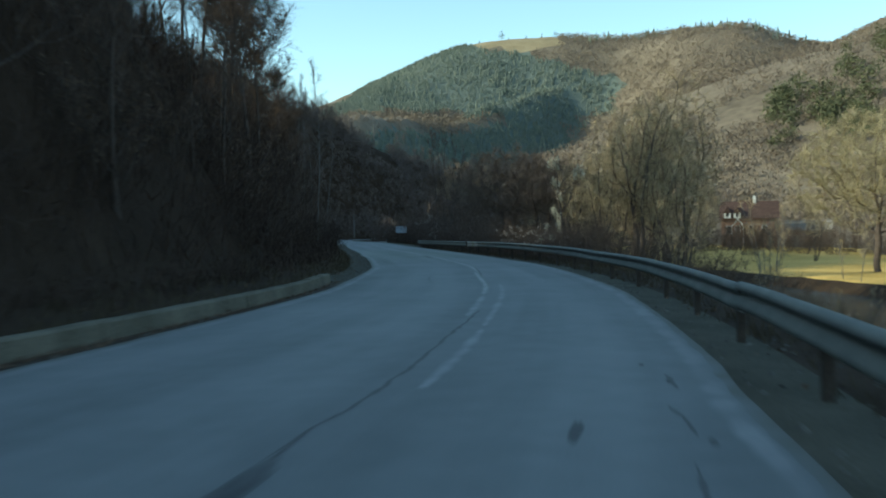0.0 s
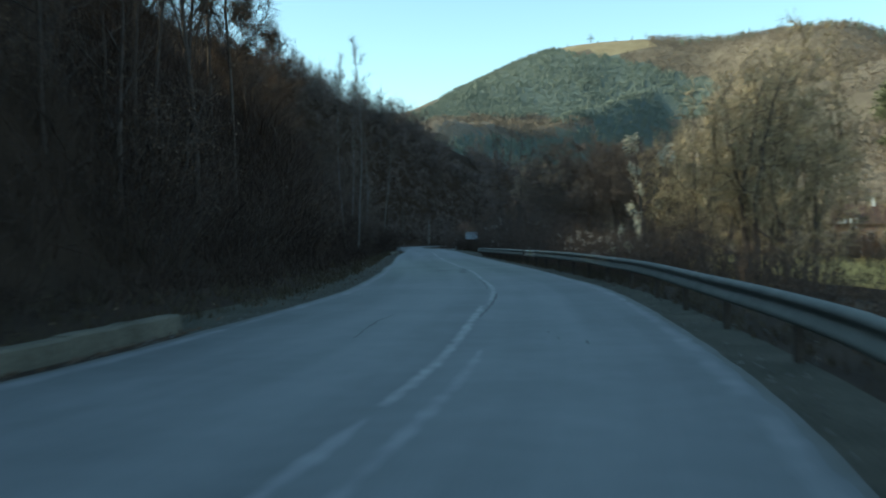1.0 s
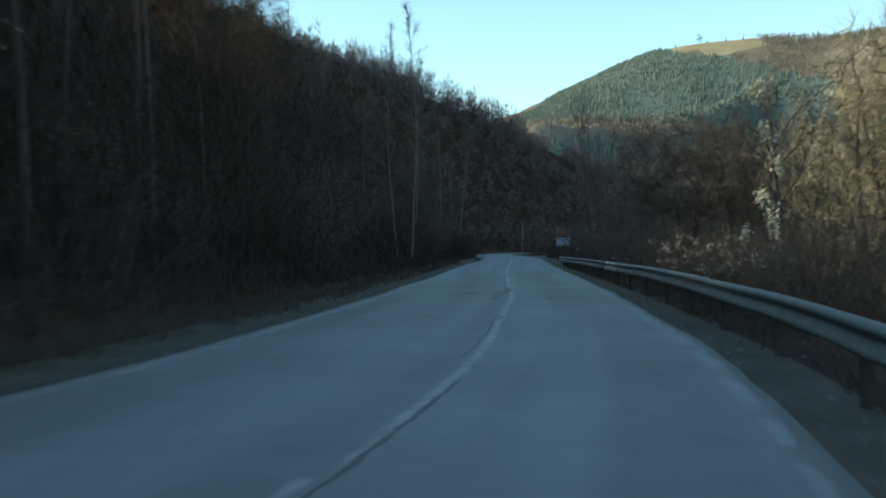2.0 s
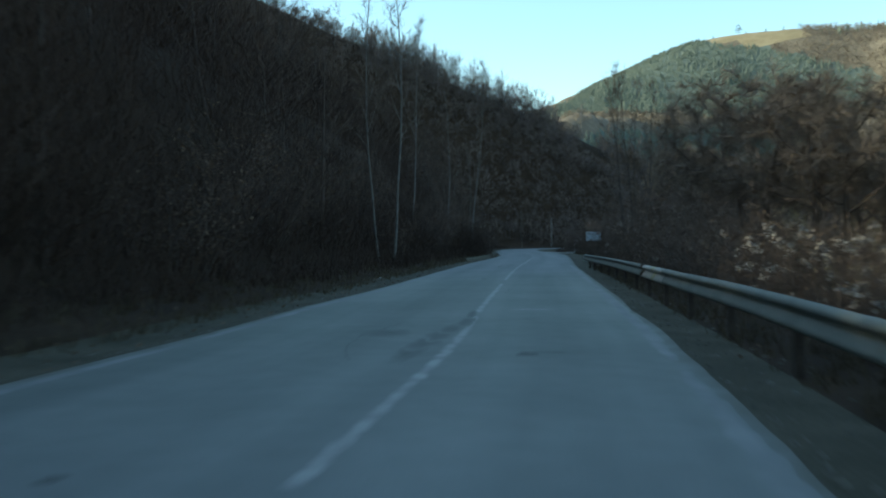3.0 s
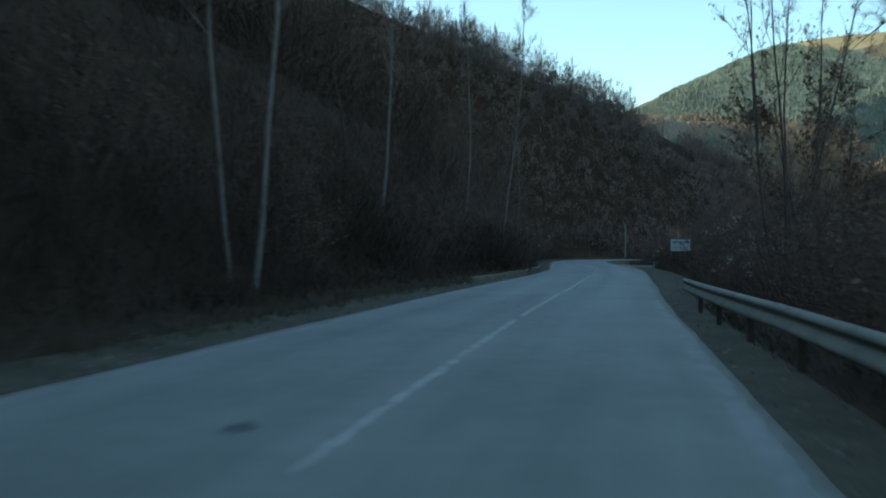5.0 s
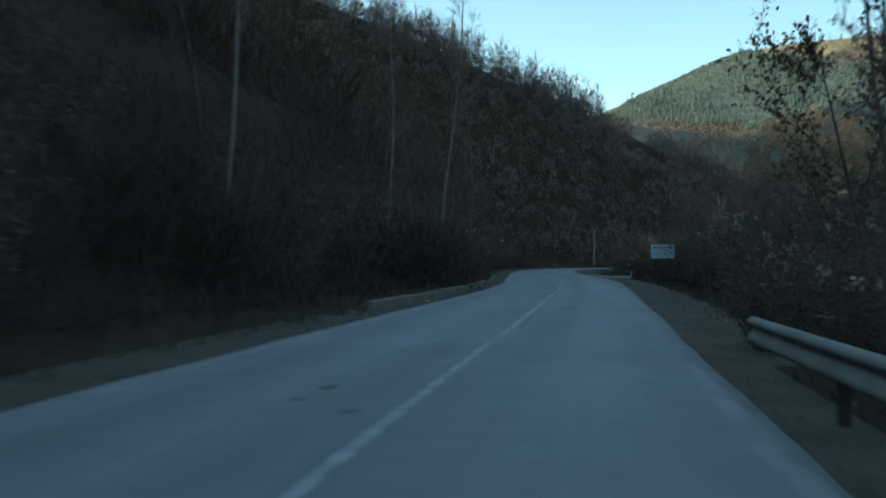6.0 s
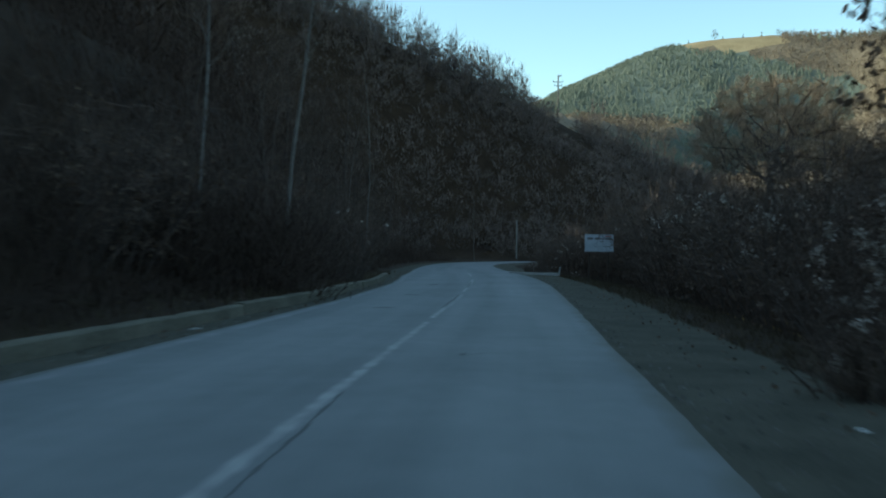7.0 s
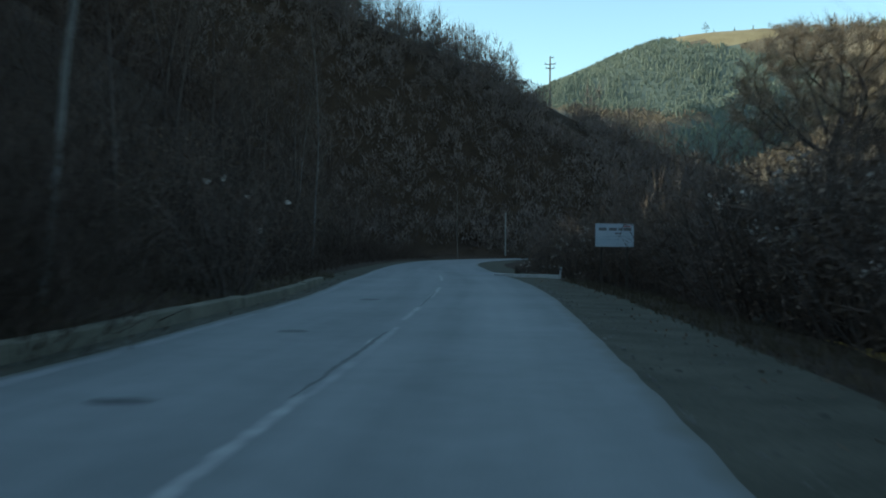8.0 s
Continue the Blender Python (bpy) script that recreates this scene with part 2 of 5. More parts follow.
def spline(table, y):
    """Smooth curve through (y, value) rows."""
    if y <= table[0][0]:
        s = (table[1][1] - table[0][1]) / (table[1][0] - table[0][0])
        return table[0][1] + s * (y - table[0][0])
    if y >= table[-1][0]:
        s = (table[-1][1] - table[-2][1]) / (table[-1][0] - table[-2][0])
        return table[-1][1] + s * (y - table[-1][0])
    k = next(i for i in range(len(table) - 1) if table[i][0] <= y <= table[i + 1][0])
    def slope(i):
        a, b = table[max(i - 1, 0)], table[min(i + 1, len(table) - 1)]
        return (b[1] - a[1]) / (b[0] - a[0])
    (y0, v0), (y1, v1) = table[k], table[k + 1]
    h = y1 - y0
    u = (y - y0) / h
    return ((1 + 2 * u) * (1 - u) ** 2 * v0 + u * (1 - u) ** 2 * h * slope(k) + u * u * (3 - 2 * u) * v1 + u * u * (u - 1) * h * slope(k + 1))


def lerp(table, v):
    return float(np.interp(v, [a for a, _ in table], [b for _, b in table]))


# ---- the plan: road line, its widths, the ground's height ----
ROAD = [(-70, -52), (-40, -28.5), (-20, -14.5), (-5, -5.2), (6.57, 0.78), (12.5, 3.69), (22.7, 8.0), (30.2, 10.4), (39.5, 13.05), (47.7, 14.75), (56, 16.35), (63.5, 17.5),
        (72.8, 19.0), (91.2, 22.0), (105, 24.45), (123.2, 27.7), (134.6, 29.65), (152.6, 32.4), (165, 33.8), (180, 35.1), (205, 38.1), (225, 42.5), (245, 50.0), (265, 62.0)]
HALF_L = [(-70, 4.3), (12, 4.3), (30, 4.15), (56, 3.98), (63, 3.88), (69, 3.64), (74, 3.54), (85, 3.5), (95, 3.47), (105, 3.53), (130, 3.2), (145, 3.3), (158, 3.9), (205, 3.2)]
HALF_R = [(-70, 3.45), (6, 3.43), (9, 3.28), (13, 3.23), (20, 3.13), (25, 3.08), (30, 3.14), (36, 3.12), (45, 3.05), (55, 2.99), (60, 3.08), (66, 3.18), (72, 3.22), (80, 3.26), (90, 3.31), (95, 3.24), (105, 3.2), (112, 3.3), (119, 3.25), (127, 3.29), (136, 3.38), (146, 3.5), (200, 3.3)]
RAIL = [(-40, 4.0), (7, 3.9), (12, 3.79), (22, 3.8), (32, 3.8), (50, 3.88), (58, 3.88), (66, 4.04), (72, 4.12), (80, 4.15), (86, 4.12), (94, 3.87), (101, 3.74)]       # face of the guard rail, right of the centre line


def centre(y):
    return spline(ROAD, y)


def lean(y):
    """Cosine of the road's heading from the y axis."""
    return 1 / math.hypot(1, (centre(y + 0.5) - centre(y - 0.5)))


def at(y, d):
    """The plan point d metres right of the centre line, abreast of (centre(y), y)."""
    s = centre(y + 0.5) - centre(y - 0.5)
    c = 1 / math.hypot(1, s)
    return centre(y) + d * c, y - d * s * c


# Rows from -8 up: unseen hill added to shade the far mountain's foot.
RIDGE = [(-75, 9.0), (-60, 10.0), (-50, 11.3), (-45, 10.9), (-40.9, 10.4), (-38.3, 9.4), (-36, 9.7), (-33, 10.5), (-30, 10.8), (-27, 10.7), (-23.1, 11.0), (-20, 10.9), (-18, 10.6),
         (-16, 9.9), (-12.7, 8.35), (-10.7, 7.2), (-8, 6.5), (-4, 7.2), (0, 8.8), (8, 11), (30, 12), (78, 12)]
NOSE = [(-45, 1.0), (-34, 1.06), (-30.5, 0.95), (-28.5, 0.7), (-26.5, 0.36), (-22, 0.36), (-18, 0.5), (-14, 0.8), (-11, 1.12), (-8, 1.0)]      # ribs and gullies of the far mountain
SPUR = [(-75, 9), (-50, 9.8), (-41, 9.6), (-35, 8.5), (-31, 7.3), (-28, 6.3), (-22, 3.8), (-18, 2.4), (-12, 0.6), (-5, 0), (60, 0)]


SHORE = [(0, 12.0), (52, 12.5), (64, 18.5)]       # near shore of the river, metres right of the road


def smooth(u):
    u = min(max(u, 0.0), 1.0)
    return u * u * (3 - 2 * u)


def rough(x, y, s, seed=0.0):
    return noise.noise(Vector((x / s, y / s, seed)))


RIB = [(141, 706, 88), (281, 907, 109), (560, 1118, 200)]       # steep-sided rib running down the far mountain


def rib_height(x, y):
    """Height of the rib and the distance from its crest."""
    best = (-50.0, 0.0)
    for (x0, y0, z0), (x1, y1, z1) in zip(RIB, RIB[1:]):
        dx, dy = x1 - x0, y1 - y0
        u = min(max(((x - x0) * dx + (y - y0) * dy) / (dx * dx + dy * dy), 0), 1)
        px, py = x - x0 - u * dx, y - y0 - u * dy
        side = px * dy - py * dx
        far = math.hypot(px, py)
        best = max(best, (z0 + (z1 - z0) * u + 5 * rough(x, y, 45, 17) - far * (0.95 if side > 0 else 0.45), far))
    return best


def height(x, y):
    """Ground height of the whole valley."""
    z = 0.0
    yr = min(max(y, -70), 262)
    c, k = centre(yr), lean(yr)
    d = (x - c) * k
    a, b = -d - lerp(HALF_L, yr), d - lerp(HALF_R, yr)
    if a > 0:                                   # wooded slope beside the road
        z = -0.06 * smooth(a / 0.5) + 0.3 * smooth((a - 0.9) / 2.0)
        s = max(a - 3.8 - 10 * smooth((y - 205) / 35), 0)
        # Unseen upper slope, raised past y 84 to keep the right bank shaded.
        high = smooth((y - 84) / 30) * (1 - smooth((y - 215 - 85 * smooth((a - 35) / 30)) / 40)) * (1 - 0.25 * smooth((y - 155) / 20) * (1 - smooth((y - 195) / 15)))
        top = 40 + 32 * (1 - smooth((y - 18) / 25)) + 24 * smooth((y - 80) / 60) + 31 * high + 6 * rough(x, y, 90, 3)
        z += top * math.tanh((0.60 + 0.30 * (1 - smooth((y - 18) / 28)) + 0.24 * high * smooth((a - 20) / 25)) * s * s / (s + 4.0) / top) * (1 + 0.10 * rough(x, y, 25, 1)) + 0.25 * smooth(a / 6) * rough(x, y, 3, 5)
        z += (6.5 + 3.5 * (1 - smooth((y - 60) / 30))) * smooth(s / 10) * (1 + 0.45 * smooth((y - 12) / 10) * (1 - smooth((y - 40) / 6))) * smooth((y - 5) / 25) * (1 - 0.6 * smooth((y - 42) / 8) * (1 - smooth((y - 68) / 14))) * (1 - smooth((y - 185) / 30))
        z *= 1 - 0.3 * smooth((y - 200) / 60) * (1 - smooth((a - 35) / 30))
    elif b > 0:                                 # verge, bank and river meadow
        drop = 2.6 - 1.3 * smooth((y - 85) / 40)
        z = -0.08 * smooth(b / 0.6) - drop * smooth((b - 1.9) / 8) + 0.2 * smooth(b / 8) * rough(x, y, 4, 7)
        z -= 1.6 * smooth((b - lerp(SHORE, y)) / 3) * (1 - smooth((b - 27) / 3)) * (1 - smooth((y - 95) / 25))      # river bed
        z += 70 * smooth((b - 75) / 200)
    # ridge that closes the valley ahead
    rz = 30 + (70 - x) * 0.41
    rz = min(rz - 0.025 * max(0, 45 - x), 110)
    if rz > 0 and y > 255:
        foot = abs(y - 308 - 0.15 * (x - 70)) * 0.55
        z = max(z, (rz - foot) * smooth((y - 255) / 42) + 0.8 * rough(x, y, 14, 2))
    r, az = math.hypot(x, y), math.degrees(math.atan2(-x, y))
    if r > 250 and abs(az) < 78:
        near = smooth((r - 250) / 240)
        hill = 505 * math.tan(radians(lerp(SPUR, az))) * near * (1 - 0.6 * smooth((r - 510) / 200)) * (1 + 0.06 * rough(x, y, 60, 8))
        far = 1300 * math.tan(radians(lerp(RIDGE, az))) * smooth((r - 480 + 120 * smooth((az + 10) / 5)) / (840 - 100 * smooth((az + 10) / 5))) ** 0.9 * (1 - 0.5 * smooth((r - 1330) / 500))
        far *= 1 + (0.10 * rough(x, y, 140, 4) + 0.04 * rough(x, y, 45, 6)) * (1 - smooth((r - 1020) / 250))
        far *= 1 + (lerp(NOSE, az + 0.8 * rough(x, y, 120, 15)) - 1) * smooth((r - 560) / 200) * (1 - smooth((r - 950) / 340))
        z = max(z, hill, far, rib_height(x, y)[0])
    return z


ROWS_Y = sorted({round(v, 2) for v in [*np.arange(-70, 200, 2.0), *np.arange(200, 340, 5.0), *np.arange(340, 1400, 16.0), *np.arange(1400, 2600, 150.0), -90, -130, -200, -320, -500]})
COLS_D = [-1200, -900, -700, -550, -450, -380, -320, -270, -230, -200, -175, -150, -130, -115, -100, -90, -80, -72, -64, -57, -50, -44, -39, -34, -30, -26, -23, -20, -17.5, -15, -13, -11.5, -10, -9, -8.2]
COLS_A = [-3.6, -2.8, -2.1, -1.5, -1.0, -0.5]
COLS_B = [0.5, 1.0, 1.6, 2.3, 3.1, 4.0, 5.0, 6.0, 7.2]
COLS_E = [12.5, 13.8] + [15 + 1.2 * k for k in range(21)] + [40.5 + 2.2 * k for k in range(30)] + [107, 114, 122, 131, 141, 152, 163, 175, 190] + list(range(205, 900, 21)) + [960, 1040, 1150, 1300, 1600, 2000]


def ground_sheet():
    V, F = [], []
    for y in ROWS_Y:
        yr = min(max(y, -70), 262)
        hl, hr = lerp(HALF_L, yr), lerp(HALF_R, yr)
        for d in [*COLS_D, *(v - hl for v in COLS_A), -hl, 0.0, hr, *(v + hr for v in COLS_B), *COLS_E]:
            x, yy = (at(y, d) if abs(d) < 12 and -70 <= y <= 262 else (centre(yr) + d / lean(yr), y))
            on = -hl <= d <= hr and -70 <= y <= 262
            V.append((x, yy, -0.03 if on else height(x, yy)))
    n = len(V) // len(ROWS_Y)
    for j in range(len(ROWS_Y) - 1):
        for i in range(n - 1):
            q = j * n + i
            F.append((q, q + 1, q + n + 1, q + n))
    return V, F


PINE_TOP = [(-30, 0.7), (-26.5, 0.82), (-25.5, 0.83), (-23, 0.89), (-20.5, 0.95), (-17, 1.03), (-5, 1.03)]


def pine_zone(x, y, z):
    """Where pines cover the far mountain."""
    r, az = math.hypot(x, y), math.degrees(math.atan2(-x, y))
    rib, off = rib_height(x, y)
    if r > 600 and rib > z - 2.0 and off > 16:
        return True
    e = math.degrees(math.atan2(z, r))
    return r > 840 and -26.6 + rough(x, y, 60, 9) < az < 8 and e / max(1.0, lerp(RIDGE, az)) < lerp(PINE_TOP, az) + 0.02 * rough(x, y, 40, 3) and e > 6.5 + 0.55 * smooth((az + 19) / 2) + 0.5 * rough(x, y, 70, 5)


def top_meadow(x, y, z):
    """Open grass along the mountain's crest."""
    r, az = math.hypot(x, y), math.degrees(math.atan2(-x, y))
    return r > 900 and -23.5 < az < -16.5 and math.degrees(math.atan2(z, r)) / max(1.0, lerp(RIDGE, az)) > max(lerp(PINE_TOP, az), 0.93) + 0.03 * rough(x, y, 30, 33)


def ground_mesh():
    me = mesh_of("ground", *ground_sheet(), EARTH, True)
    for m in (VERGE, MEADOW, HILLSIDE, HAZED_FLOOR, TOP_MEADOW):
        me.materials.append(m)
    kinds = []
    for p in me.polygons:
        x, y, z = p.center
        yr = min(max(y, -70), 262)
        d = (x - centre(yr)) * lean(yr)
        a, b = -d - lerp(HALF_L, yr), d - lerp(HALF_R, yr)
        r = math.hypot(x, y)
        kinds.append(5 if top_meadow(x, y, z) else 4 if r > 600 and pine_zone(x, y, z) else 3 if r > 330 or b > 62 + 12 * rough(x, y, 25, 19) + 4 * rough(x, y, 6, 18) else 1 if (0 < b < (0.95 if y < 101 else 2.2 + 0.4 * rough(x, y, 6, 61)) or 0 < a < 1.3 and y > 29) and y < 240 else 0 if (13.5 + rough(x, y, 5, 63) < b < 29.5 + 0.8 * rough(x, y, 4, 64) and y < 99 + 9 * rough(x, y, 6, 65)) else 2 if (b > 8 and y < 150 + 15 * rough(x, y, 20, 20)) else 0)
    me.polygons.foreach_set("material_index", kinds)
    return me


ground = tagged(new("ground", ground_mesh()), "dark leaf-littered valley ground rising into wooded hills", "ground", kind="structure")


def ribbon(y0, y1, left, right, z, step=1.0):
    """A strip along the road between two offsets, given as functions of y."""
    V, F = [], []
    ys = np.linspace(y0, y1, max(2, int((y1 - y0) / step) + 1))
    for y in ys:
        l, r = left(y), right(y)
        V += [(*at(y, l), z), (*at(y, r), z)]
    for k in range(len(ys) - 1):
        F.append((2 * k, 2 * k + 1, 2 * k + 3, 2 * k + 2))
    return V, F


def road_mesh():
    left = lambda y: -lerp(HALF_L, y) - 0.05 + 0.03 * rough(y, 0, 1.3, 11) + 0.05 * rough(y, 0, 5, 12)
    right = lambda y: lerp(HALF_R, y) + 0.05 + 0.03 * rough(y, 0, 1.1, 13) + 0.05 * rough(y, 0, 5, 14)
    inset = [0.0, 0.14, 0.34, 0.6, 1.2]
    V, F, lane, rim = [], [], [], []
    rows = [-69 + 0.5 * k for k in range(655)]
    for y in rows:
        l, r = left(y), right(y)
        for d, e in [(l + q, q) for q in inset] + [((l + r) / 2, 2.0)] + [(r - q, q) for q in reversed(inset)]:
            x, yy = at(y, d)
            V.append((x, yy, 0.0))
            lane.append((d, y))
            rim.append((min(e / 0.6, 1.0), 0.0))
    w = 2 * len(inset) + 1
    F = [(k * w + i, k * w + i + 1, k * w + w + i + 1, k * w + w + i) for k in range(len(rows) - 1) for i in range(w - 1)]
    me = mesh_of("road", V, F, ROADBED, True)
    for name, table in (("lane", lane), ("rim", rim)):
        uvs = me.uv_layers.new(name=name)
        for loop in me.loops:
            uvs.data[loop.index].uv = table[loop.vertex_index]
    return me


road = tagged(new("road", road_mesh()), "worn pale grey asphalt road with cracks", "road", kind="structure")


# ---- vegetation ----
BIRCH = material("pale_birch_bark", (0.045, 0.040, 0.036), (0.17, 0.155, 0.14), 3.0, 0.8, 0.3, 5, mid=0.42)
GOLD_TWIG = material("yellowish_twigs", (0.215, 0.172, 0.108), (0.445, 0.357, 0.226), 1.0, 0.85, 0, 8, per_object=0.15)
# Willow twigs: shade darkens the near crowns' base colour, sunlight lightens the far one's.
SHADED_TWIG = material("shade_darkened_brown_twigs", (0.10, 0.078, 0.064), (0.205, 0.157, 0.125), 1.0, 0.85, 0, 8, per_object=0.15)
SUNLIT_RED_TWIG = material("sun_lightened_reddish_twigs", (0.20, 0.15, 0.112), (0.39, 0.29, 0.205), 1.0, 0.85, 0, 8, per_object=0.15)
DRY_LEAF = island_material("dry_brown_leaves", (0.085, 0.058, 0.042), (0.20, 0.142, 0.10))
PALE_LEAF = island_material("pale_seed_heads", (0.195, 0.158, 0.132), (0.43, 0.37, 0.318))
GREEN_LEAF = island_material("yellow_green_leaves", (0.16, 0.16, 0.06), (0.38, 0.36, 0.17))
# Needle colour raised and turned bluish to carry the far mountain's haze.
HAZED_PINE = wood_material("hazed_pine_needles", (0.092, 0.115, 0.103), (0.186, 0.205, 0.158), 70)
OLIVE = island_material("olive_needles", (0.072, 0.08, 0.044), (0.135, 0.138, 0.074))
FAR_TWIG = wood_material("far_bare_crowns", (0.095, 0.077, 0.066), (0.27, 0.215, 0.16), 60)
# Golden twigs of the meadow tree, sunlight put into the base colour.
SUNLIT_TWIG = material("sun_brightened_golden_twigs", (0.22, 0.19, 0.11), (0.46, 0.39, 0.24), 1.0, 0.85, 0, 8)
CLIMBER = island_material("silky_seed_heads", (0.36, 0.32, 0.24), (0.66, 0.62, 0.5))
GRASS = island_material("withered_grass", (0.045, 0.035, 0.022), (0.115, 0.090, 0.058))
# Distance haze over the ridge is mixed into this lighter base colour.
HAZED_SCRUB = wood_material("hazed_brown_crowns", (0.078, 0.063, 0.057), (0.235, 0.187, 0.165), 25)
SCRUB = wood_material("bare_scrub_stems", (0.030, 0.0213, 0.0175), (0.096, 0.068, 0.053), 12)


def unit(rng, up=0.0):
    v = Vector((rng.gauss(0, 1), rng.gauss(0, 1), rng.gauss(0, 1) + up))
    return v.normalized() if v.length > 1e-6 else Vector((0, 0, 1))


def sliver(V, F, p, d, length, width, rng):
    """One thin twig, a long narrow triangle."""
    s = d.cross(unit(rng)).normalized() * width * 0.5
    i = len(V)
    e = p + d * length
    V += [tuple(p - s), tuple(p + s), tuple(e)]
    F.append((i, i + 1, i + 2))


def leaf(V, F, p, size, rng):
    a, b = unit(rng), unit(rng)
    b = (b - a * a.dot(b)).normalized() * size * 0.6
    a = a * size
    i = len(V)
    V += [tuple(p - a), tuple(p + b), tuple(p + a), tuple(p - b)]
    F.append((i, i + 1, i + 2, i + 3))


def bend(rng, p, d, length, segs, wiggle, lift):
    """A wandering line from p, lifted towards the sky by lift."""
    pts = [p]
    for _ in range(segs):
        d = (d + unit(rng) * wiggle + Vector((0, 0, lift))).normalized()
        pts.append(pts[-1] + d * length / segs)
    return pts


def point_on(pts, u):
    f = u * (len(pts) - 1)
    k = min(int(f), len(pts) - 2)
    return pts[k].lerp(pts[k + 1], f - k), (pts[k + 1] - pts[k]).normalized()


def tree_parts(seed, tall, girth, crown_base, spread, limbs=14, subs=7, twigs=14, stems=1, open_angle=0.9, lift=0.12, twig_len=0.7, twig_w=0.022, droop=0.0, leaves=0, leaf_size=0.05, leaf_low=0.0, wiggle=0.12):
    """Trunk and limbs, twigs, and leaves of a leafless or thinly leaved tree, as mesh data."""
    rng = random.Random(seed)
    TV, TF, CV, CF, LV, LF = [], [], [], [], [], []
    for st in range(stems):
        a = rng.uniform(0, 6.28) if stems < 5 else st * 2.4
        out = Vector((math.cos(a), math.sin(a), 0)) * (0.0 if stems == 1 else rng.uniform(0.12, 0.28 if stems < 5 else 0.42))
        h = tall * rng.uniform(0.85, 1.0) if st else tall
        stem = bend(rng, Vector((out.x * 0.6, out.y * 0.6, -0.4)), (Vector((0, 0, 1)) + out).normalized(), h + 0.4, 8, 0.06 if wiggle < 0.15 else wiggle * 0.6, 0.03)
        r0 = girth * (1 if stems == 1 else 0.7)
        tube(TV, TF, stem, [r0 * (1.25 if k == 0 else 1) * (1 - k / 8.6) + 0.006 for k in range(9)], 7)
        for n in range(limbs // stems if stems > 1 else limbs):
            u = crown_base + (0.97 - crown_base) * ((n + rng.random()) / (limbs // stems if stems > 1 else limbs))
            p, d = point_on(stem, u)
            az = n * 2.4 + rng.uniform(-0.5, 0.5)
            side = Vector((math.cos(az), math.sin(az), 0))
            ang = open_angle * rng.uniform(0.75, 1.2)
            dirn = (d * math.cos(ang) + side * math.sin(ang)).normalized()
            length = spread * (0.35 + 0.75 * math.sin(math.pi * min(1, 0.25 + 0.75 * (u - crown_base) / max(0.05, 1 - crown_base)))) * rng.uniform(0.75, 1.15)
            length *= 1.0 - 0.45 * max(0, u - 0.75) / 0.25
            limb = bend(rng, p, dirn, length, 5, wiggle * 1.6, lift)
            r1 = max(0.012, r0 * (1 - u * 0.9) * 0.45)
            tube(TV, TF, limb, [r1 * (1 - k / 5.6) + 0.004 for k in range(6)], 3)
            for m in range(subs):
                q, e = point_on(limb, 0.2 + 0.8 * (m + rng.random()) / subs)
                dd = (e * 0.9 + unit(rng) * 0.75 + Vector((0, 0, 0.15 - droop))).normalized()
                sl = length * rng.uniform(0.22, 0.42)
                sub = bend(rng, q, dd, sl, 2, 0.2, lift * 0.5 - droop * 0.5)
                tube(TV, TF, sub, [max(0.006, r1 * 0.32) * (1 - k / 2.4) + 0.003 for k in range(3)], 3)
                for _ in range(twigs):
                    w, g = point_on(sub, rng.random())
                    t = (g * 0.7 + unit(rng) * 0.8 + Vector((0, 0, 0.25 - droop * 1.5))).normalized()
                    ln = twig_len * rng.uniform(0.4, 1.2)
                    sliver(CV, CF, w, t, ln, twig_w * rng.uniform(0.6, 1.2), rng)
                    sliver(CV, CF, w + t * ln * 0.45, (t + unit(rng) * 0.7).normalized(), ln * 0.6, twig_w * 0.6, rng)
                    if leaves and rng.random() < leaves * (1.0 + leaf_low * (1 - 2 * u)):
                        for _k in range(3):
                            leaf(LV, LF, w + t * ln * rng.random() + unit(rng) * 0.06, leaf_size * rng.uniform(0.6, 1.3), rng)
    return (TV, TF), (CV, CF), (LV, LF)


